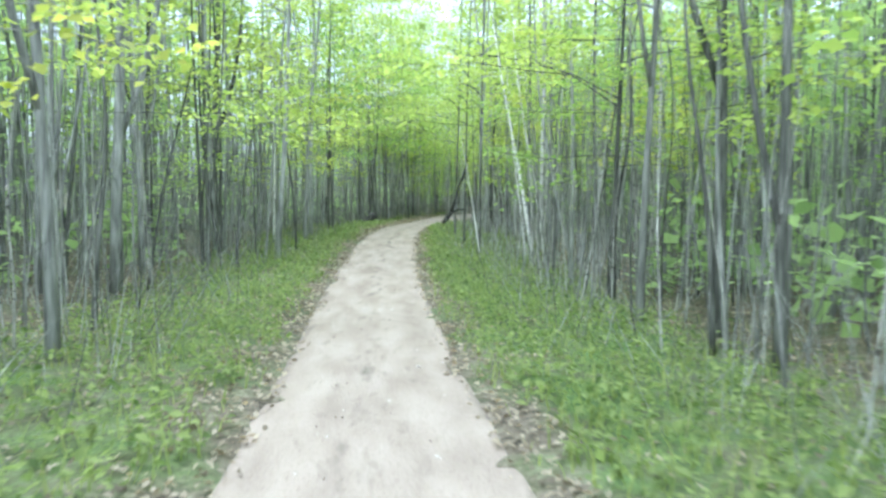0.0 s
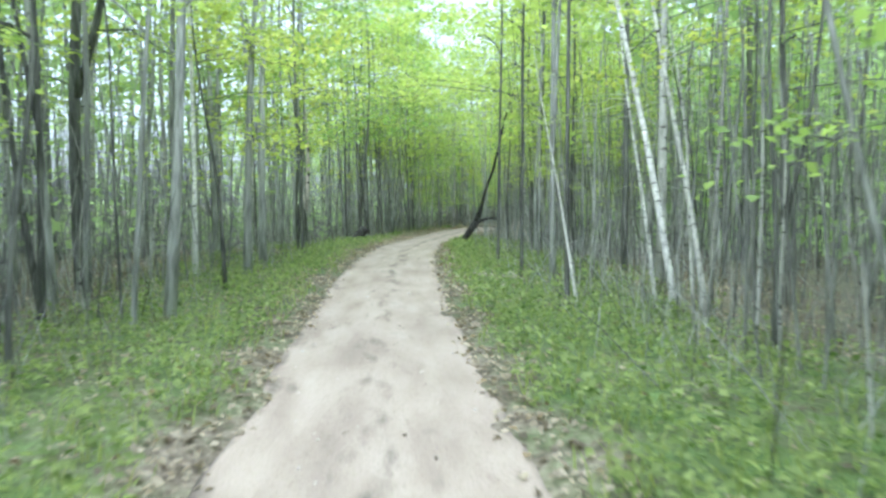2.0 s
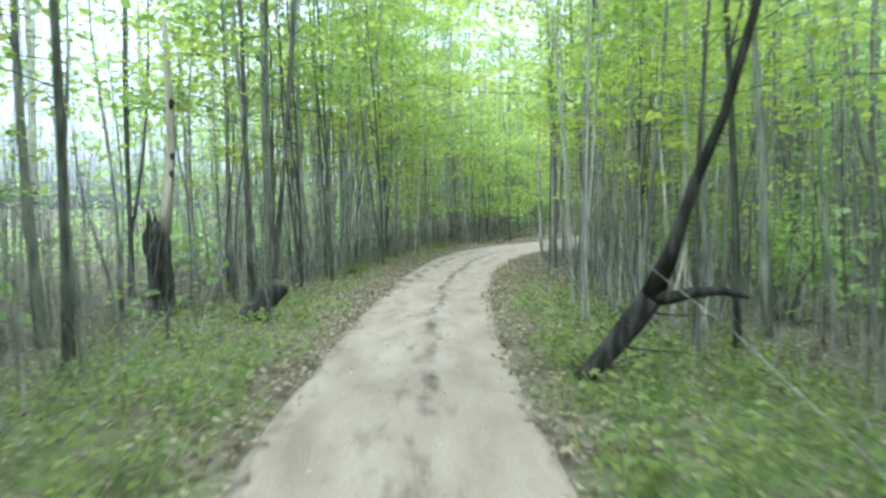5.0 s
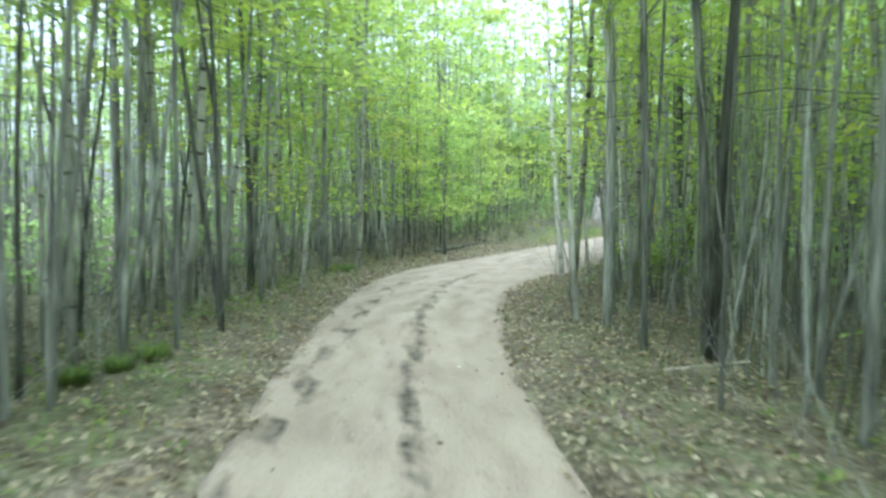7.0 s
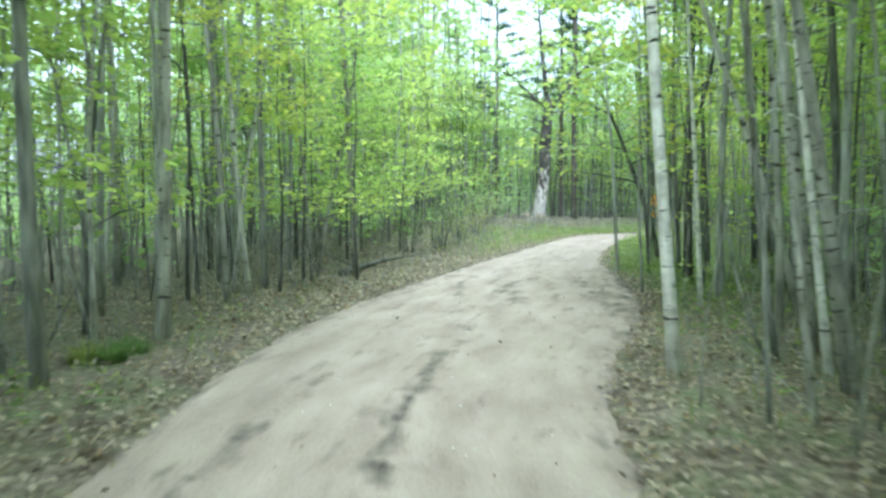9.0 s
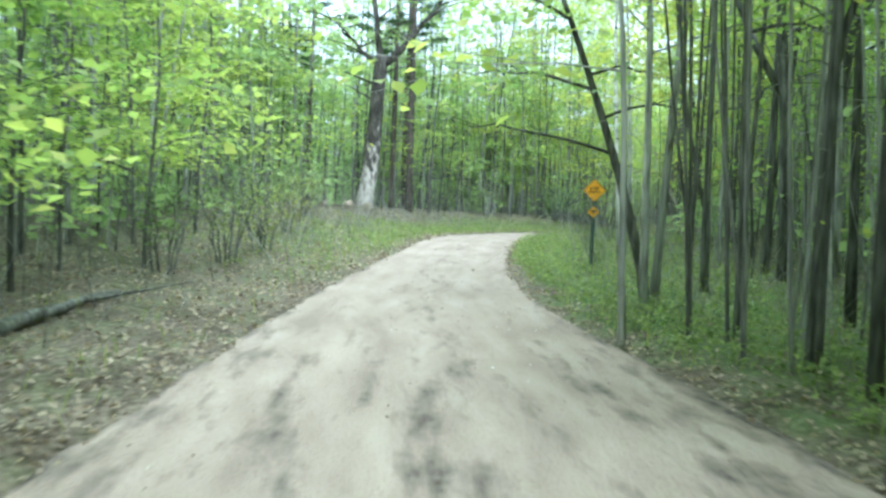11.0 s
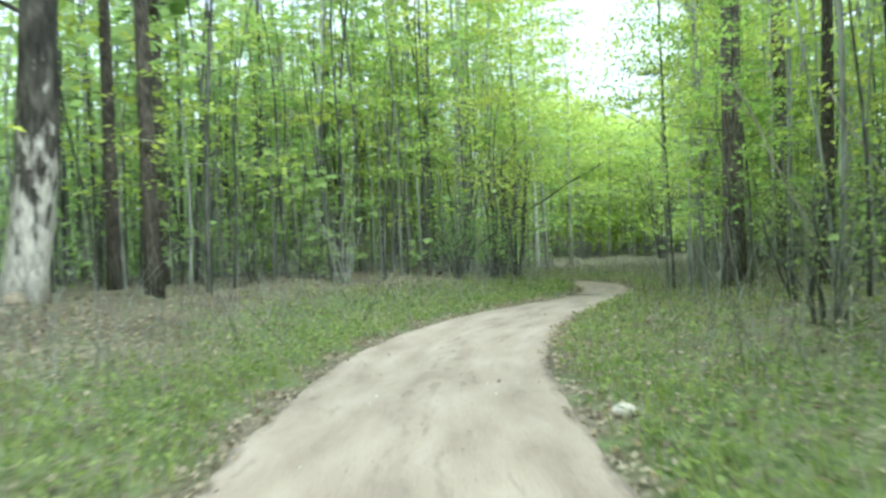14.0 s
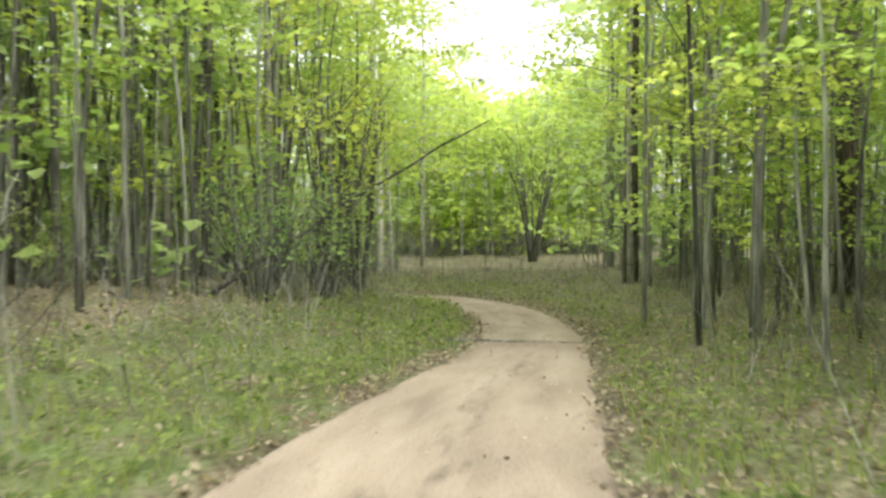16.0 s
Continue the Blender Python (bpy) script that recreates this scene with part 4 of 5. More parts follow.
    # the bright low grove that closes the view beyond the glade
    for _ in range(900):
        k, side, up = rng.uniform(45, 68), rng.uniform(-10, 10), rng.uniform(0.08, 1)
        px, py = 22 + 0.856 * k - 0.516 * side, 91 + 0.516 * k + 0.856 * side
        pz = ground_at(px, py)
        top = (4.7 + 0.085 * k + 0.42 * abs(side + 0.5)) * up
        leaves(grove, (px, py, pz + top) + rng.normal(0, 1, (46, 3)) * (0.8, 0.8, 0.35), 0.36, rng, 0.2, 0.5)
        tube(pale if rng.uniform() < 0.4 else trunks, bend_line(rng, top + 0.5, 0.15, 5) + (px, py, pz - 0.2), 0.05 * up * (1 - 0.7 * np.linspace(0, 1, 5)), 4, cap=False)
    at = np.concatenate(spots)
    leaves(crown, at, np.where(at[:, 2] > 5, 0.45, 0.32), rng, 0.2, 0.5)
    root = thing("far_woods", "deep woods of thin grey stems in lime leaf", "woods", kind="stuff")
    tagged(part("stems", trunks, BARK, root), kind="stuff")
    tagged(part("pale_stems", pale, BARK_PALE, root), kind="stuff")
    tagged(part("dark_stems", dark, BARK_DARK, root), kind="stuff")
    # foliage in the leaf tone that already holds the haze
    tagged(part("foliage", crown, LEAF_HAZED, root), kind="stuff")
    tagged(part("foliage", grove, LEAF, root, "bright lime foliage round the clearing"), kind="stuff")


far_woods()


# ---- floor cover ----
def cover_spots(rng, count, near, share):
    """Places beside the road, thinned by how green or how littered the floor is."""
    k = rng.integers(8, len(LINE) - 20, count)
    side = rng.choice([-1, 1], count)
    d = LINE[k, 2] + near + rng.uniform(0, 1, count) ** 1.5 * 6.5
    p = LINE[k, :2] + (side * d)[:, None] * NOR[k] + rng.uniform(-0.3, 0.3, (count, 2))
    _, lat, hw, _, yy = along(p[:, 0], p[:, 1])
    g = green_share(p[:, 0], p[:, 1], lat, hw, yy)
    keep = (np.abs(lat) > hw + near) & (rng.uniform(0, 1, count) < share(g, yy, np.abs(lat) - hw))
    return p[keep]


def fallen_leaves():
    rng = np.random.default_rng(21)
    p = cover_spots(rng, 300000, -0.2, lambda g, y, d: np.clip(0.9 - 1.2 * g, 0.08, 1) * (0.3 + 0.5 * (d < 4)) * np.interp(d, (-0.2, 0.2), (0.5, 1)))
    g = Geo()
    z = height(p[:, 0], p[:, 1]) + 0.012 + 0.02 * rng.uniform(0, 1, len(p))
    leaves(g, np.c_[p, z], 0.07, rng, -0.1, 0.6, 0.36)
    tagged(part("fallen_leaves", g, DRY_LEAF), "dry tan leaves strewn over the forest floor", "leaf litter", kind="stuff")


def herbs():
    rng = np.random.default_rng(22)
    p = cover_spots(rng, 42000, 0.15, lambda g, y, d: np.clip(2.2 * g - 0.42, 0, 1) * (0.35 + 0.65 * (d < 3.5)) * np.interp(y, (70, 82), (1, 0.85)))
    p = np.repeat(p, 5, 0) + rng.normal(0, 0.07, (5 * len(p), 2))
    z = height(p[:, 0], p[:, 1]) + rng.uniform(0.02, 0.20, len(p))
    g = Geo()
    leaves(g, np.c_[p, z], np.interp(p[:, 1], (60, 80), (0.088, 0.082)), rng, -0.25, 0.55, 0.30)
    tagged(part("ground_herbs", g, HERB), "low green herbs along the verge", "herbs", kind="stuff")


def grass():
    rng = np.random.default_rng(23)
    p = cover_spots(rng, 120000, 0.05, lambda g, y, d: np.clip(1.2 * g, 0, 1) * np.interp(y, (0, 30, 44, 60, 74, 82, 100), (0.8, 0.7, 0.3, 0.14, 0.3, 1, 0.7)) * (0.3 + 0.7 * (d < 4.5)))
    n = len(p)
    z = height(p[:, 0], p[:, 1])
    a, h = rng.uniform(0, 6.28, n), rng.uniform(0.10, 0.30, n)
    d = np.stack([np.cos(a), np.sin(a), 0 * a], -1)
    s = np.stack([-np.sin(a), np.cos(a), 0 * a], -1) * 0.007
    o = np.c_[p, z - 0.01]
    up = np.c_[0 * a, 0 * a, h]
    v = np.stack([o - s, o + s, o + 0.6 * up + 0.25 * h[:, None] * d + 0.7 * s, o + 0.6 * up + 0.25 * h[:, None] * d - 0.7 * s, o + 0.9 * up + 0.65 * h[:, None] * d], 1)
    k = 5 * np.arange(n)[:, None]
    g = Geo().add(v.reshape(-1, 3), k + [0, 1, 2, 3], k + [3, 2, 4])
    tagged(part("verge_grass", g, GRASS), "fresh green grass blades on the verge", "grass", kind="stuff")


def dry_stalks():
    rng = np.random.default_rng(24)
    p = cover_spots(rng, 16000, 0.5, lambda g, y, d: np.interp(y, (0, 60, 76, 84, 110), (0.04, 0.08, 0.4, 0.7, 0.8)) * np.interp(d, (0.5, 2.0), (0.2, 1)))
    n = len(p)
    z = height(p[:, 0], p[:, 1])
    a, h = rng.uniform(0, 6.28, n), rng.uniform(0.25, 0.75, n)[:, None]
    e = np.stack([np.cos(a), np.sin(a), 0 * a], -1)
    s = np.stack([-np.sin(a), np.cos(a), 0 * a], -1) * 0.004
    o, up = np.c_[p, z - 0.01], np.array((0, 0, 1.0))
    v = np.stack([o - s, o + s, o + h * (up + 0.35 * e)], 1)
    g = Geo().add(v.reshape(-1, 3), None, 3 * np.arange(n)[:, None] + [0, 1, 2])
    tagged(part("dry_stalks", g, DRY_LEAF), "dry tan stalks of last year's weeds", "weeds", kind="stuff")


dry_stalks()
fallen_leaves()
herbs()
grass()


# ---- single things along the way ----
def leaning_dead_tree():
    """A dead tree that has come down towards the track: curved butt, crotch, one long stem and a broken side limb."""
    rng = np.random.default_rng(31)
    root = thing("fallen_tree", "dark dead tree leaning low over the verge", "fallen tree")
    g, side = Geo(), Geo()
    butt = np.array([(-0.25, 36.6, ground_at(-0.25, 36.6) - 0.06), (-0.1, 36.55, -0.2), (0.08, 36.5, 0.02), (0.24, 36.45, 0.25), (0.38, 36.4, 0.45)])
    stem = np.array([(0.38, 36.4, 0.45), (0.51, 36.2, 0.89), (0.63, 36.08, 1.39), (0.84, 36.0, 1.94), (1.03, 35.9, 2.7), (1.21, 35.9, 3.5), (1.5, 35.8, 4.4)])
    tube(g, butt, (0.07, 0.085, 0.10, 0.11, 0.105), 12, 0.08, rng)
    tube(g, stem, (0.10, 0.06, 0.048, 0.042, 0.036, 0.03, 0.015), 10, 0.06, rng)
    tube(side, np.array([(0.38, 36.4, 0.45), (0.5, 36.25, 0.46), (0.64, 36.1, 0.52), (0.82, 36.0, 0.54), (1.02, 35.9, 0.5)]), (0.07, 0.052, 0.046, 0.038, 0.02), 8, 0.08, rng)
    for n in range(12):
        o = butt[0] + (butt[-1] - butt[0]) * rng.uniform(0, 1)
        a, q, ln = rng.uniform(0, 6.28), np.linspace(0, 1, 5), rng.uniform(0.3, 0.9)
        twigs = Geo()
        tube(twigs, o + ln * np.stack([np.cos(a) * q, np.sin(a) * q, 0.5 * rng.uniform(-0.5, 1) * q], -1) + rng.normal(0, 0.03, (5, 3)) * q[:, None], 0.010 * (1 - 0.8 * q), 4, cap=False)
        part("twig", twigs, BARK_BLACK, root)
    part("trunk", g, BARK_BLACK, root)
    part("limb", side, BARK_BLACK, root)


def stump_log():
    rng = np.random.default_rng(32)
    root = thing("log", "short thick dark log propped on the bank", "log")
    g, end = Geo(), Geo()
    a, b = np.array((-4.05, 41.65, ground_at(-4.05, 41.65) - 0.05)), np.array((-3.55, 42.02, 0.06))
    q = np.linspace(0, 1, 6)[:, None]
    tube(g, a + (b - a) * q + rng.normal(0, 0.012, (6, 3)), (0.15, 0.175, 0.18, 0.175, 0.17, 0.16), 14, 0.07, rng)
    d = (b - a) / np.linalg.norm(b - a)
    tube(end, np.array([b - 0.01 * d, b + 0.015 * d, b + 0.02 * d]), (0.14, 0.135, 0.05), 14, 0.03, rng)
    part("trunk", g, BARK_BLACK, root)
    # the shade on the cut is painted in as a dark colour
    part("cut_end", end, CLOD_AND_SHADE, root, "cut end with its shade put into the dark colour")


def snag():
    """A rotten stub with a bleached splinter of the trunk still standing on it."""
    rng = np.random.default_rng(33)
    x, y = -6.65, 46.7
    z = ground_at(x, y)
    root = thing("snag", "broken dead tree, dark stub under bleached splinter", "dead tree", m=pose(x, y, z))
    g, w = Geo(), Geo()
    t = np.linspace(0, 1, 9)
    h = 0.95 - z
    tube(g, np.stack([0.04 * np.sin(5 * t), 0 * t, -0.2 + (h + 0.2) * t], -1), np.array([.36, .30, .27, .25, .24, .25, .27, .26, .17]), 14, 0.14, rng)
    for n in range(9):
        a = rng.uniform(0, 6.28)
        o = np.array((0.2 * math.cos(a), 0.2 * math.sin(a), h - rng.uniform(0, 0.3)))
        e = Geo()
        tube(e, np.stack([o, o + (0.03 * math.cos(a), 0.03 * math.sin(a), rng.uniform(0.12, 0.35))]), (0.05, 0.008), 5)
        part("shard", e, BARK_BLACK, root)
    line = np.stack([0.12 + 0.10 * np.sin(4 * t) + 0.2 * t, 0 * t, h - 0.25 + 4.4 * t], -1)
    tube(w, line, 0.125 - 0.08 * t, 10, 0.12, rng)
    for u in (0.28, 0.36, 0.6):
        o = np.array([np.interp(u, t, c) for c in line.T])
        k = Geo()
        tube(k, np.stack([o + (0.03, -0.05, -0.12), o + (0.05, -0.07, 0), o + (0.03, -0.05, 0.10)]), (0.02, 0.06, 0.02), 7, 0.2, rng)
        part("knot", k, BARK_BLACK, root)
    part("stub", g, BARK_BLACK, root, "dark shaggy rotten stub")
    part("splinter", w, BARE_WOOD, root, "bleached bare splinter")


def splintered_stump():
    rng = np.random.default_rng(34)
    x, y = 2.2, 40.75
    root = thing("splintered_stump", "bleached splinters of a snapped stem", "stump", m=pose(x, y, ground_at(x, y)))
    for n, (dx, dy, h) in enumerate(((-0.16, 0.0, 1.15), (0.14, 0.05, 1.1), (0.03, 0.1, 1.25), (0.22, -0.1, 0.75))):
        g = Geo()
        tube(g, np.array([(dx * 1.3, dy, -0.1), (dx, dy, h * 0.4), (0.35 * dx, 0.4 * dy, h * 0.8), (0.1 * dx, 0, h)]), (0.032, 0.028, 0.018, 0.004), 6, 0.15, rng)
        part("splinter", g, BARE_WOOD, root)


def lying_branch(name, label, a, b, r, mat, lift=0.02, bow=0.08, seed=1, twigs=3, category="branch"):
    """A branch or trunk that lies on the ground or leans on what it has fallen against."""
    rng = np.random.default_rng(seed)
    a, b = np.array(a, float), np.array(b, float)
    for p in (a, b):
        if p[2] < -50:
            p[2] = ground_at(p[0], p[1]) + lift
    q = np.linspace(0, 1, 9)[:, None]
    side = np.array((-(b - a)[1], (b - a)[0], 0)) / np.linalg.norm(b - a)
    line = a + (b - a) * q + bow * np.sin(3.14 * q) * side + rng.normal(0, 0.15 * bow + 0.004, (9, 3)) * (1, 1, 0.3)
    root = thing(name, label, category)
    g = Geo()
    tube(g, line, r * (1 - 0.6 * q[:, 0]), 9, 0.06, rng)
    part("stem", g, mat, root)
    for n in range(twigs):
        u, ang = rng.uniform(0.25, 0.95), rng.uniform(0, 6.28)
        o = np.array([np.interp(u, q[:, 0], c) for c in line.T])
        e = np.linspace(0, 1, 4)
        w = Geo()
        tube(w, o + rng.uniform(6, 14) * r * np.stack([np.cos(ang) * e, np.sin(ang) * e, rng.uniform(0.1, 0.8) * e], -1), 0.3 * r * (1 - 0.8 * e) + 0.001, 4, cap=False)
        part("twig", w, mat, root)
    return root


FLAT = -99
lying_branch("leaning_pole", "pale dead pole leaning over the bank", (29.8, 89.9, FLAT), (28.6, 91.2, 3.4), 0.04, BARE_WOOD, -0.05, 0.1, 51, 3, "fallen tree")
lying_branch("leaning_pole", "pale dead pole leaning over the bank", (27.2, 87.6, FLAT), (26.0, 88.6, 2.6), 0.03, BARE_WOOD, -0.05, 0.1, 52, 3, "fallen tree")
leaning_dead_tree()
stump_log()
snag()
splintered_stump()
lying_branch("fallen_branch", "pale peeled branch lying on the grass verge", (-0.2, 25.95, FLAT), (0.62, 25.3, FLAT), 0.026, BARE_WOOD, 0.05, 0.06, 41)
lying_branch("fallen_branch", "pale peeled branch lying on the grass verge", (0.15, 27.8, FLAT), (0.75, 27.3, FLAT), 0.016, BARE_WOOD, 0.04, 0.05, 42)
lying_branch("fallen_branch", "grey dead branch on the leaf litter", (2.1, 50.9, FLAT), (2.6, 50.1, -0.3), 0.013, BARE_WOOD, 0.02, 0.05, 44)
lying_branch("fallen_branch", "grey dead branch on the leaf litter", (3.9, 57.2, FLAT), (4.7, 56.6, FLAT), 0.025, BARE_WOOD, 0.03, 0.08, 45)
lying_branch("fallen_log", "dark weathered log lying along the bank", (4.0, 74.4, FLAT), (5.8, 77.0, FLAT), 0.10, BARK_DARK, 0.07, 0.12, 46, 2, "log")
lying_branch("fallen_log", "brown rotten log among the leaves", (37.0, 92.2, FLAT), (33.0, 90.6, FLAT), 0.10, BARK_DARK, 0.08, 0.05, 48, 0, "log")
lying_branch("leaning_pole", "long dead pole leaning across the thicket", (31.9, 102.35, FLAT), (43.7, 104.6, 3.6), 0.045, BARK_BLACK, 0, 0.3, 49, 5, "fallen tree")
lying_branch("fallen_stick", "thin grey stick lying across the track", (33.0, 99.2, FLAT), (34.6, 97.6, FLAT), 0.018, BARK, 0.06, 0.05, 50, 2)


def boulder(x, y, size, seed, label):
    rng = np.random.default_rng(seed)
    bm = bmesh.new()
    bmesh.ops.create_icosphere(bm, subdivisions=3, radius=size)
    for v in bm.verts:
        n = noise.noise(v.co * (2.2 / size) + Vector((seed, 0, 0)))
        v.co *= 1 + 0.22 * n
        v.co.z *= 0.7
    g = Geo()
    add_bm(g, bm)
    ob = part("boulder", g, STONE if size < 0.15 else SANDY_EARTH)
    ob.matrix_basis = pose(x, y, ground_at(x, y) + 0.35 * size, 0, 0, 50 * seed)
    tagged(ob, label, "rock")



def arching_tree(x, y):
    """A dark slanting tree that holds long dead limbs out over the track."""
    rng = np.random.default_rng(36)
    root = thing("arching_tree", "dark slanting tree with long dead limbs over the track", "tree", m=pose(x, y, ground_at(x, y)))
    g, c = Geo(), Geo()
    left = np.array((-0.936, 0.352, 0))
    q = np.linspace(0, 1, 8)[:, None]
    line = np.array((0, 0, -0.2)) + left * 1.7 * q ** 1.3 + np.array((0, 0, 4.9)) * q
    tube(g, line, 0.085 * (1 - 0.65 * q[:, 0]), 9, 0.05, rng)
    part("trunk", g, BARK_DARK, root)
    for hgt, ln, rise in ((0.48, 2.4, 0.12), (0.66, 2.0, 0.05), (0.70, -1.0, 0.02), (0.85, 1.5, 0.3), (0.58, -1.3, 0.15), (0.95, 1.2, 0.6)):
        o = np.array([np.interp(hgt, q[:, 0], k) for k in line.T])
        limb = o + left * ln * q + np.array((0, 0, 1.0)) * (rise * abs(ln) * q + 0.12 * np.sin(3 * q)) + rng.normal(0, 0.04, (8, 3)) * q
        b = Geo()
        tube(b, limb, 0.028 * (1 - 0.8 * q[:, 0]), 5, cap=False)
        for m in range(4):
            w, a, e = rng.uniform(0.3, 1), rng.uniform(0, 6.28), np.linspace(0, 1, 4)
            p = np.array([np.interp(w, q[:, 0], k) for k in limb.T])
            tube(b, p + 0.5 * np.stack([np.cos(a) * e, np.sin(a) * e, 0.3 * e], -1), 0.008 * (1 - 0.7 * e), 3, cap=False)
        part("limb", b, BARK_DARK, root)
        if hgt > 0.6:
            leaves(c, limb[4] + rng.normal(0, 0.35, (90, 3)) * (1, 1, 0.4), 0.11, rng)
    part("crown", c, LEAF_DEEP, root)


arching_tree(12.7, 75.0)
for n, (x, y) in enumerate(((34.4, 95.9), (36.7, 97.5), (35.6, 96.2))):
    plant(SPREADING[n], x, y, 1.0, 80 * n, 2, 120 * n, thick=0.62)
for n, (x, y, s) in enumerate(((33.4, 105.2, 1.0), (36.6, 105.9, 1.05), (39.2, 108.8, 1.0), (42.6, 111.4, 1.1), (46.0, 113.4, 1.1),
                               (6.5, 87.0, 1.0), (8.5, 92.0, 1.0), (10.5, 96.5, 1.0), (38.2, 95.0, 1.0), (51.2, 112.3, 0.95), (48.5, 112.6, 1.0), (53.3, 105.0, 1.0), (43.5, 100.4, 1.0), (-3.4, 56.8, 1.0), (-1.9, 62.6, 1.0), (-2.6, 67.5, 1.0), (-0.6, 71.5, 1.0), (1.4, 75.8, 1.0), (-3.2, 74.0, 1.0), (46.2, 100.0, 0.9), (41.2, 97.2, 0.8), (49.5, 101.0, 1.0), (43.6, 96.4, 0.9))):
    plant(LEAFY[n % 2], x, y, s, 73 * n, 1, 90 * n)
for n, (x, y, s) in enumerate(((39.2, 97.0, 0.9), (37.4, 95.6, 0.8), (42.4, 98.0, 1.0), (45.0, 98.8, 1.0), (35.6, 94.6, 0.7), (40.6, 95.4, 1.0), (33.6, 92.4, 0.6), (38.8, 94.0, 0.9))):
    plant(SHRUBS[n % 3], x, y, s, 61 * n, 2, 40 * n)

boulder(20.95, 88.25, 0.10, 3, "small pale rock beside the track")
# three rounded shapes added to stand for one heap of tan sandy earth
boulder(17.6, 98.3, 0.34, 4, "part of the tan sandy mound by the forked tree")
boulder(18.3, 97.6, 0.26, 5, "part of the tan sandy mound by the forked tree")
boulder(19.0, 97.3, 0.18, 6, "part of the tan sandy mound by the forked tree")


def many_stemmed_bush(x, y, tall, stems, bark, leaf, seed, label, size=0.12, spread=0.3, per=60):
    rng = np.random.default_rng(seed)
    root = thing("bush", label, "bush", m=pose(x, y, ground_at(x, y)))
    c = Geo()
    for n in range(stems):
        a, t = 6.28 * n / stems + rng.uniform(-0.3, 0.3), np.linspace(0, 1, 8)
        h, out = tall * rng.uniform(0.65, 1.05), spread * rng.uniform(0.3, 1.1) * tall
        line = np.stack([np.cos(a) * (0.15 + out * t ** 1.4), np.sin(a) * (0.15 + out * t ** 1.4), -0.1 + h * t], -1) + rng.normal(0, 0.05, (8, 3)) * t[:, None]
        g = Geo()
        tube(g, line, 0.011 * tall * (1 - 0.85 * t), 6, 0.05, rng)
        for m in range(5):
            u, b, q = rng.uniform(0.3, 0.95), rng.uniform(0, 6.28), np.linspace(0, 1, 4)
            o = np.array([np.interp(u, t, k) for k in line.T])
            tw = o + 0.16 * tall * np.stack([np.cos(b) * q, np.sin(b) * q, 1.1 * q], -1)
            tube(g, tw, 0.003 * tall * (1 - 0.8 * q), 3, cap=False)
            k = rng.uniform(0.2, 1.1, per // 5)
            leaves(c, np.stack([np.interp(k, q, e) for e in tw.T], -1) + rng.normal(0, 0.05 * tall, (len(k), 3)), size, rng)
        part("stem", g, bark, root)
    part("foliage", c, leaf, root)


many_stemmed_bush(57.5, 110.6, 7.0, 11, BARK_DARK, LEAF, 61, "dark many-stemmed bush with thin new leaves", 0.2, 0.3, 25)
many_stemmed_bush(33.2, 102.6, 2.4, 18, BARK_DARK, LEAF_DEEP, 62, "dense dark thicket bush under thin stems", 0.09, 0.5, 40)
many_stemmed_bush(35.4, 103.2, 2.2, 18, BARK_DARK, LEAF_DEEP, 63, "dense dark thicket bush under thin stems", 0.09, 0.5, 40)
many_stemmed_bush(37.2, 104.6, 5.5, 9, BARK_DARK, LEAF, 64, "tall clump of dark leaning stems", 0.14, 0.16, 60)
many_stemmed_bush(39.4, 105.8, 6.0, 10, BARK_DARK, LEAF, 65, "tall clump of dark leaning stems", 0.14, 0.16, 60)
many_stemmed_bush(36.2, 95.2, 1.5, 6, BARK_DARK, HERB, 66, "small dark-stemmed shrub on the verge", 0.07, 0.3, 30)
many_stemmed_bush(28.0, 101.6, 2.4, 7, BARK, HERB, 67, "thin bare-stemmed shrub at the wood's edge", 0.07, 0.3, 20)
many_stemmed_bush(4.2, 47.0, 2.2, 9, BARK_DARK, LEAF_DEEP, 68, "leafy green bush in the hollow", 0.10, 0.4, 110)
many_stemmed_bush(5.3, 44.4, 2.4, 9, BARK_DARK, LEAF_DEEP, 69, "leafy green bush in the hollow", 0.10, 0.4, 110)
many_stemmed_bush(5.2, 57.6, 1.8, 8, BARK_DARK, LEAF_DEEP, 70, "leafy green bush beside the track", 0.10, 0.4, 110)

for n, (x, y, h) in enumerate(((9.4, 82.2, 1.5), (8.2, 80.6, 1.8), (11.2, 85.6, 1.3), (12.6, 88.6, 1.6), (6.8, 79.0, 1.6), (10.0, 84.4, 2.0), (14.0, 91.6, 1.5), (27.4, 102.2, 1.4), (29.6, 102.9, 1.3), (25.2, 101.2, 1.5), (23.6, 86.8, 1.6), (25.4, 88.4, 1.8), (20.6, 84.4, 1.5), (27.0, 89.4, 2.0))):
    many_stemmed_bush(x, y, h, 8, BARK_DARK, HERB, 160 + n, "thin brushy shrub with few small leaves", 0.07, 0.35, 40)


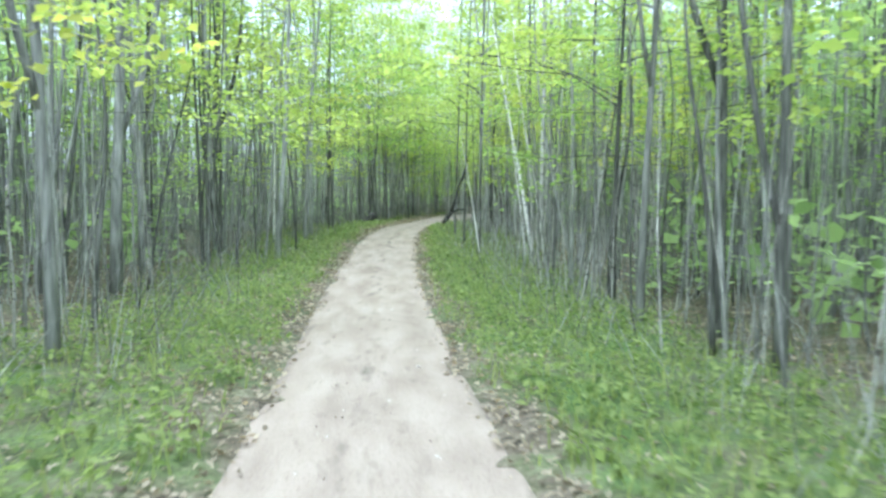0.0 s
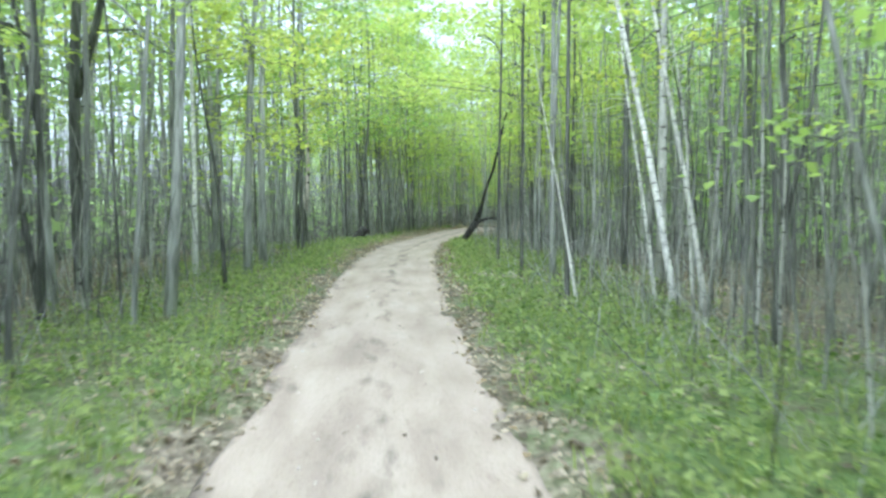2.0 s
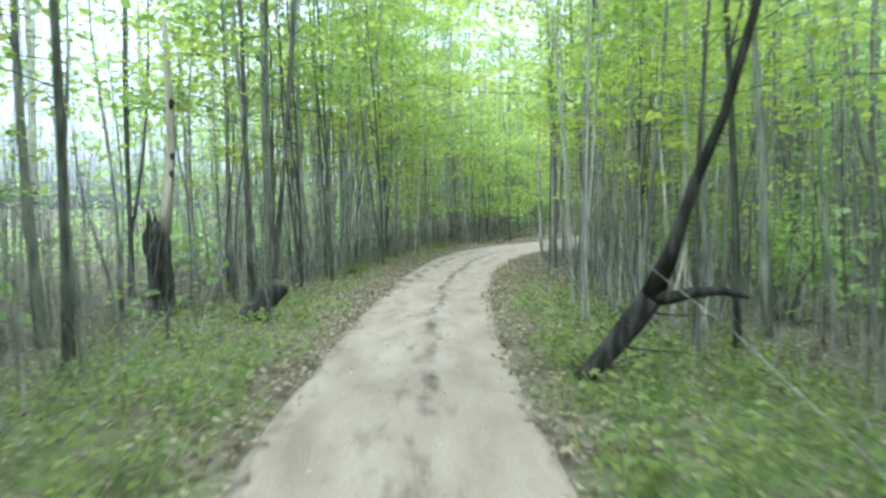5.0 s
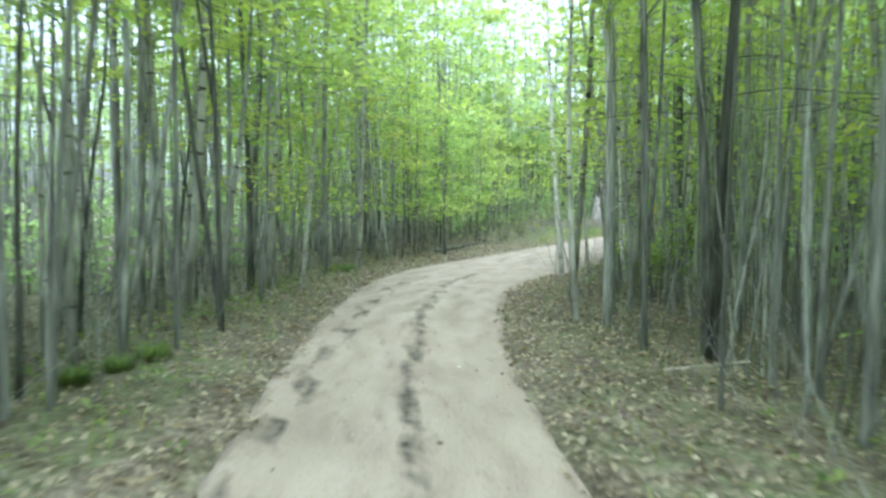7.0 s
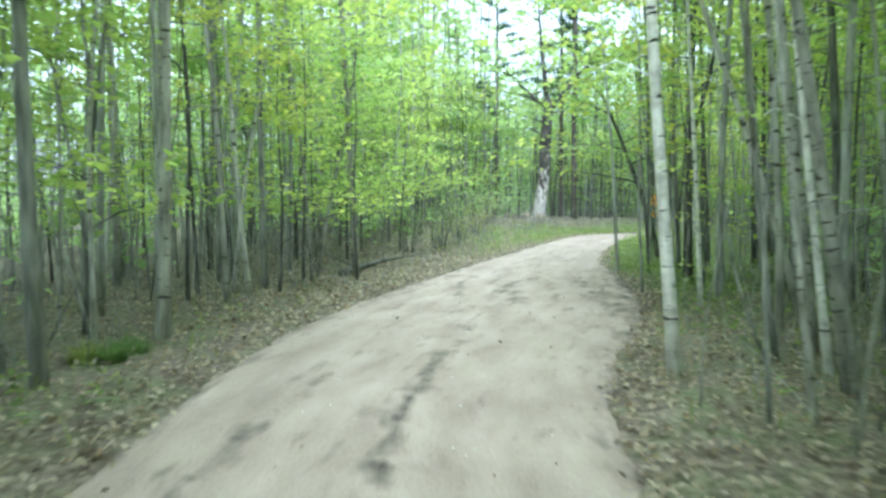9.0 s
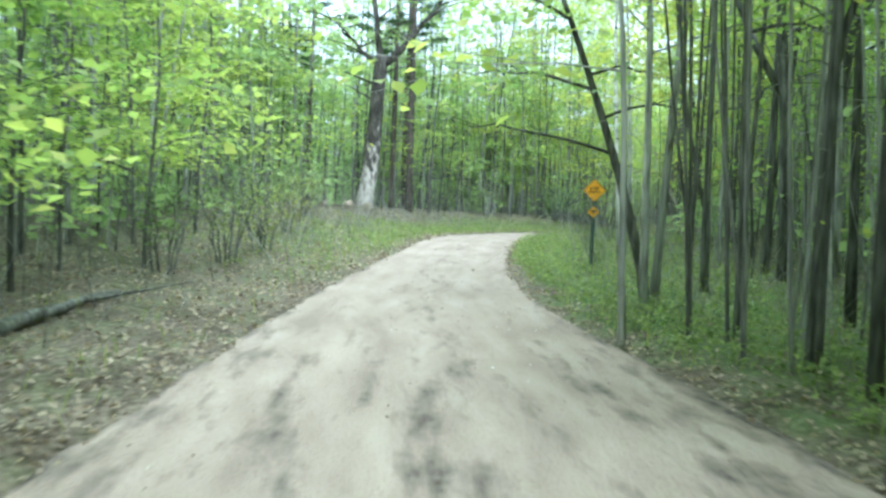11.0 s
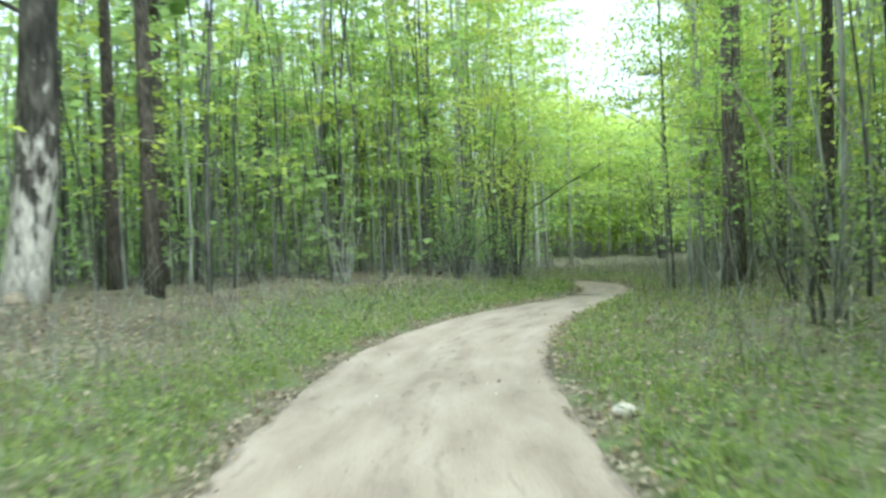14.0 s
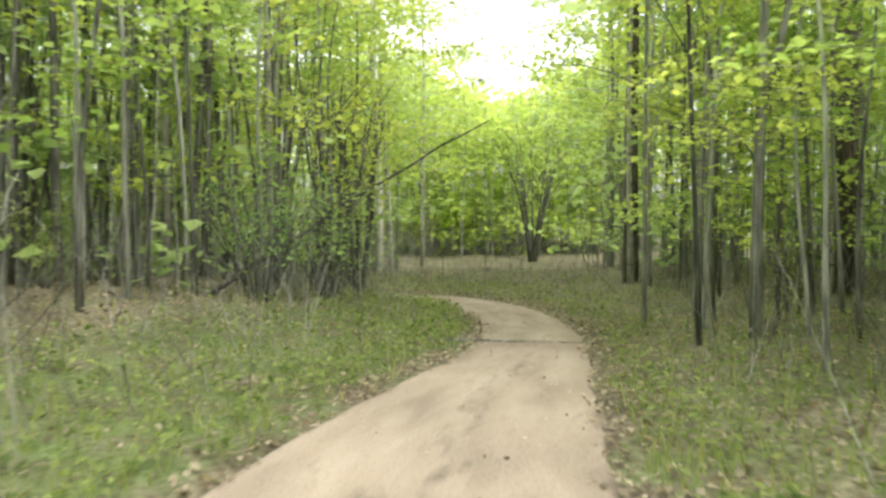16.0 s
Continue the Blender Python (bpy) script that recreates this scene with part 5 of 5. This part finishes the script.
def tuft(x, y, r, seed):
    """A round bright tussock of grass."""
    rng = np.random.default_rng(seed)
    n = 420
    a, d = rng.uniform(0, 6.28, n), r * np.sqrt(rng.uniform(0, 1, n))
    o = np.stack([d * np.cos(a) * 0.6, d * np.sin(a) * 0.6, 0 * a - 0.02], -1)
    e = np.stack([np.cos(a), np.sin(a), 0 * a], -1)
    h = (rng.uniform(0.06, 0.34, n) * (1.1 - 0.6 * d / r))[:, None]
    s = np.stack([-np.sin(a), np.cos(a), 0 * a], -1) * 0.008
    up = np.array((0, 0, 1.0))
    v = np.stack([o - s, o + s, o + 0.6 * h * up + 0.3 * h * e + 0.7 * s, o + 0.6 * h * up + 0.3 * h * e - 0.7 * s, o + 0.8 * h * up + 0.7 * h * e], 1)
    k = 5 * np.arange(n)[:, None]
    ob = part("grass_tuft", Geo().add(v.reshape(-1, 3), k + [0, 1, 2, 3], k + [3, 2, 4]), GRASS)
    ob.matrix_basis = pose(x, y, ground_at(x, y))
    tagged(ob, "bright green grass tussock at the wood's edge", "grass", "grass tussocks")


for n, (x, y, r) in enumerate(((0.0, 64.7, .34), (-0.35, 64.3, .28), (-0.1, 64.2, .2), (-2.75, 52.1, .26), (-3.0, 51.7, .22), (-3.3, 51.3, .2))):
    tuft(x, y, r, 80 + n)


# ---- the two warning plates on their post ----
def rounded_square(side, r, turn):
    pts = []
    for c in range(4):
        for n in range(5):
            a = math.pi / 2 * (c + n / 4)
            cx, cz = [(1, 1), (-1, 1), (-1, -1), (1, -1)][c]
            x, z = cx * (side / 2 - r) + r * math.cos(a), cz * (side / 2 - r) + r * math.sin(a)
            pts.append((x * math.cos(turn) - z * math.sin(turn), x * math.sin(turn) + z * math.cos(turn)))
    return pts


def slab(geo, outline, y0, y1, cz):
    n = len(outline)
    v = [(x, y, z + cz) for y in (y0, y1) for x, z in outline] + [(0, y0, cz), (0, y1, cz)]
    j = np.arange(n)
    k = (j + 1) % n
    geo.add(v, np.stack([j, k, n + k, n + j], -1), np.concatenate([np.stack([k, j, 0 * j + 2 * n], -1), np.stack([n + j, n + k, 0 * j + 2 * n + 1], -1)]))


def rim(geo, outer, inner, y0, y1, cz):
    n = len(outer)
    v = [(x, y, z + cz) for y, line in ((y0, outer), (y0, inner), (y1, outer), (y1, inner)) for x, z in line]
    j = np.arange(n)
    k = (j + 1) % n
    geo.add(v, np.concatenate([np.stack([j, k, n + k, n + j], -1), np.stack([2 * n + j, 2 * n + k, k, j], -1), np.stack([n + j, n + k, 3 * n + k, 3 * n + j], -1)]))


def lettering(text, size, cz, y):
    """Flat raised letters as a mesh."""
    cu = bpy.data.curves.new("letters", "FONT")
    cu.body, cu.size, cu.align_x, cu.align_y, cu.extrude = text, size, "CENTER", "CENTER", 0.0006
    cu.offset = 0.0016
    ob = new("letters", cu)
    me = bpy.data.meshes.new_from_object(ob.evaluated_get(bpy.context.evaluated_depsgraph_get()))
    bpy.data.objects.remove(ob)
    me.transform(pose(0, y, cz, 90, 0, 0))
    me.materials.clear()
    me.materials.append(BLACK)
    return me


def sign_post(x, y):
    root = thing("road_sign", "amber diamond warning signs on a dark green steel post", "sign", m=pose(x, y, ground_at(x, y), 0, 0, -49))
    top = 0.97 - ground_at(x, y)
    low = top - 0.41
    g = Geo()
    box(g, pose(0, 0.016, top / 2 - 0.1), 0.034, 0.004, top + 0.5, 0.001)
    for s in (-1, 1):
        box(g, pose(s * 0.0195, 0.006, top / 2 - 0.1), 0.004, 0.024, top + 0.5, 0.001)
        box(g, pose(s * 0.029, -0.004, top / 2 - 0.1), 0.016, 0.004, top + 0.5, 0.001)
    part("post", g, POST_GREEN, root, "dark green steel channel post", False)
    q = math.pi / 4
    for name, side, cz in (("warning_plate", 0.305, top), ("symbol_plate", 0.165, low)):
        p, b = Geo(), Geo()
        slab(p, rounded_square(side, 0.02 * side / 0.3, q), -0.0085, -0.006, cz)
        plate = part(name, p, YELLOW, root, "amber diamond plate with black border", False)
        rim(b, rounded_square(side * 0.95, 0.018 * side / 0.3, q), rounded_square(side * 0.91, 0.014 * side / 0.3, q), -0.0092, -0.008, cz)
        part("border", b, BLACK, plate, "black painted border", False)
        for dz in (-0.36, 0.36):
            k = Geo()
            tube(k, np.array([(0, -0.0085, cz + dz * side), (0, -0.0125, cz + dz * side), (0, -0.0135, cz + dz * side)]), (0.006, 0.0055, 0.003), 8)
            part("bolt", k, STEEL, plate)
        if name == "warning_plate":
            part("lettering", lettering("STOP", 0.072, cz + 0.034, -0.0095), BLACK, plate, "black word STOP")
            part("lettering", lettering("AHEAD", 0.066, cz - 0.032, -0.0095), BLACK, plate, "black word AHEAD")
        else:
            t = Geo()
            box(t, pose(0, -0.009, cz + 0.022), 0.12, 0.0016, 0.024)
            box(t, pose(0, -0.009, cz - 0.022), 0.026, 0.0016, 0.064)
            part("symbol", t, BLACK, plate, "black T-junction symbol", False)


sign_post(14.53, 78.35)


# ---- brush and small debris ----
def undergrowth():
    rng = np.random.default_rng(91)
    p = cover_spots(rng, 15000, 0.9, lambda g, y, d: np.interp(d, (0.9, 2.0, 7.0), (0.03, 0.75, 0.75)))
    z = height(p[:, 0], p[:, 1])
    g, b = Geo(), Geo()
    for (x, y), h in zip(p, z):
        a, ln, tilt, q = rng.uniform(0, 6.28), rng.uniform(0.3, 2.4), rng.uniform(0.05, 0.9), np.linspace(0, 1, 4)
        line = np.stack([x + ln * tilt * np.cos(a) * q, y + ln * tilt * np.sin(a) * q, h - 0.03 + ln * (q - 0.25 * tilt * q * q)], -1)
        tube(g if rng.uniform() < 0.6 else b, line, rng.uniform(0.003, 0.008) * (1 - 0.8 * q), 3, cap=False)
    tagged(part("undergrowth", g, BARK), "bare grey brush and seedlings under the trees", "undergrowth", kind="stuff")
    tagged(part("undergrowth", b, BARK_DARK), "bare dark brown brush under the trees", "undergrowth", kind="stuff")


def road_debris():
    rng = np.random.default_rng(92)
    g, c = Geo(), Geo()
    ico = bmesh.new()
    bmesh.ops.create_icosphere(ico, subdivisions=1, radius=1)
    ico.verts.index_update()
    v0 = np.array([v.co[:] for v in ico.verts])
    f0 = np.array([[v.index for v in f.verts] for f in ico.faces])
    ico.free()
    n = 1500
    k = rng.integers(25, len(LINE) - 30, n)
    lat = LINE[k, 2] * np.clip(rng.normal(0, 0.55, n), -1.1, 1.1)
    p = LINE[k, :2] + lat[:, None] * NOR[k] + rng.uniform(-0.2, 0.2, (n, 2))
    for (x, y), zz in zip(p, LINE[k, 3]):
        r = rng.uniform(0.004, 0.013) * (1.8 if rng.uniform() < 0.06 else 1)
        v = v0 * r * rng.uniform(0.6, 1.6, 3) * (1, 1, 0.5) * (1 + rng.uniform(-0.15, 0.15, (len(v0), 1)))
        (g if rng.uniform() < 0.4 else c).add(v + (x, y, zz + 0.3 * r), None, f0)
    tagged(part("road_gravel", g, STONE), "pale loose stones on the dirt track", "gravel", kind="stuff")
    tagged(part("earth_clods", c, CLOD_AND_SHADE), "dark clods and leaf bits on the dirt track", "debris", kind="stuff")


undergrowth()
road_debris()
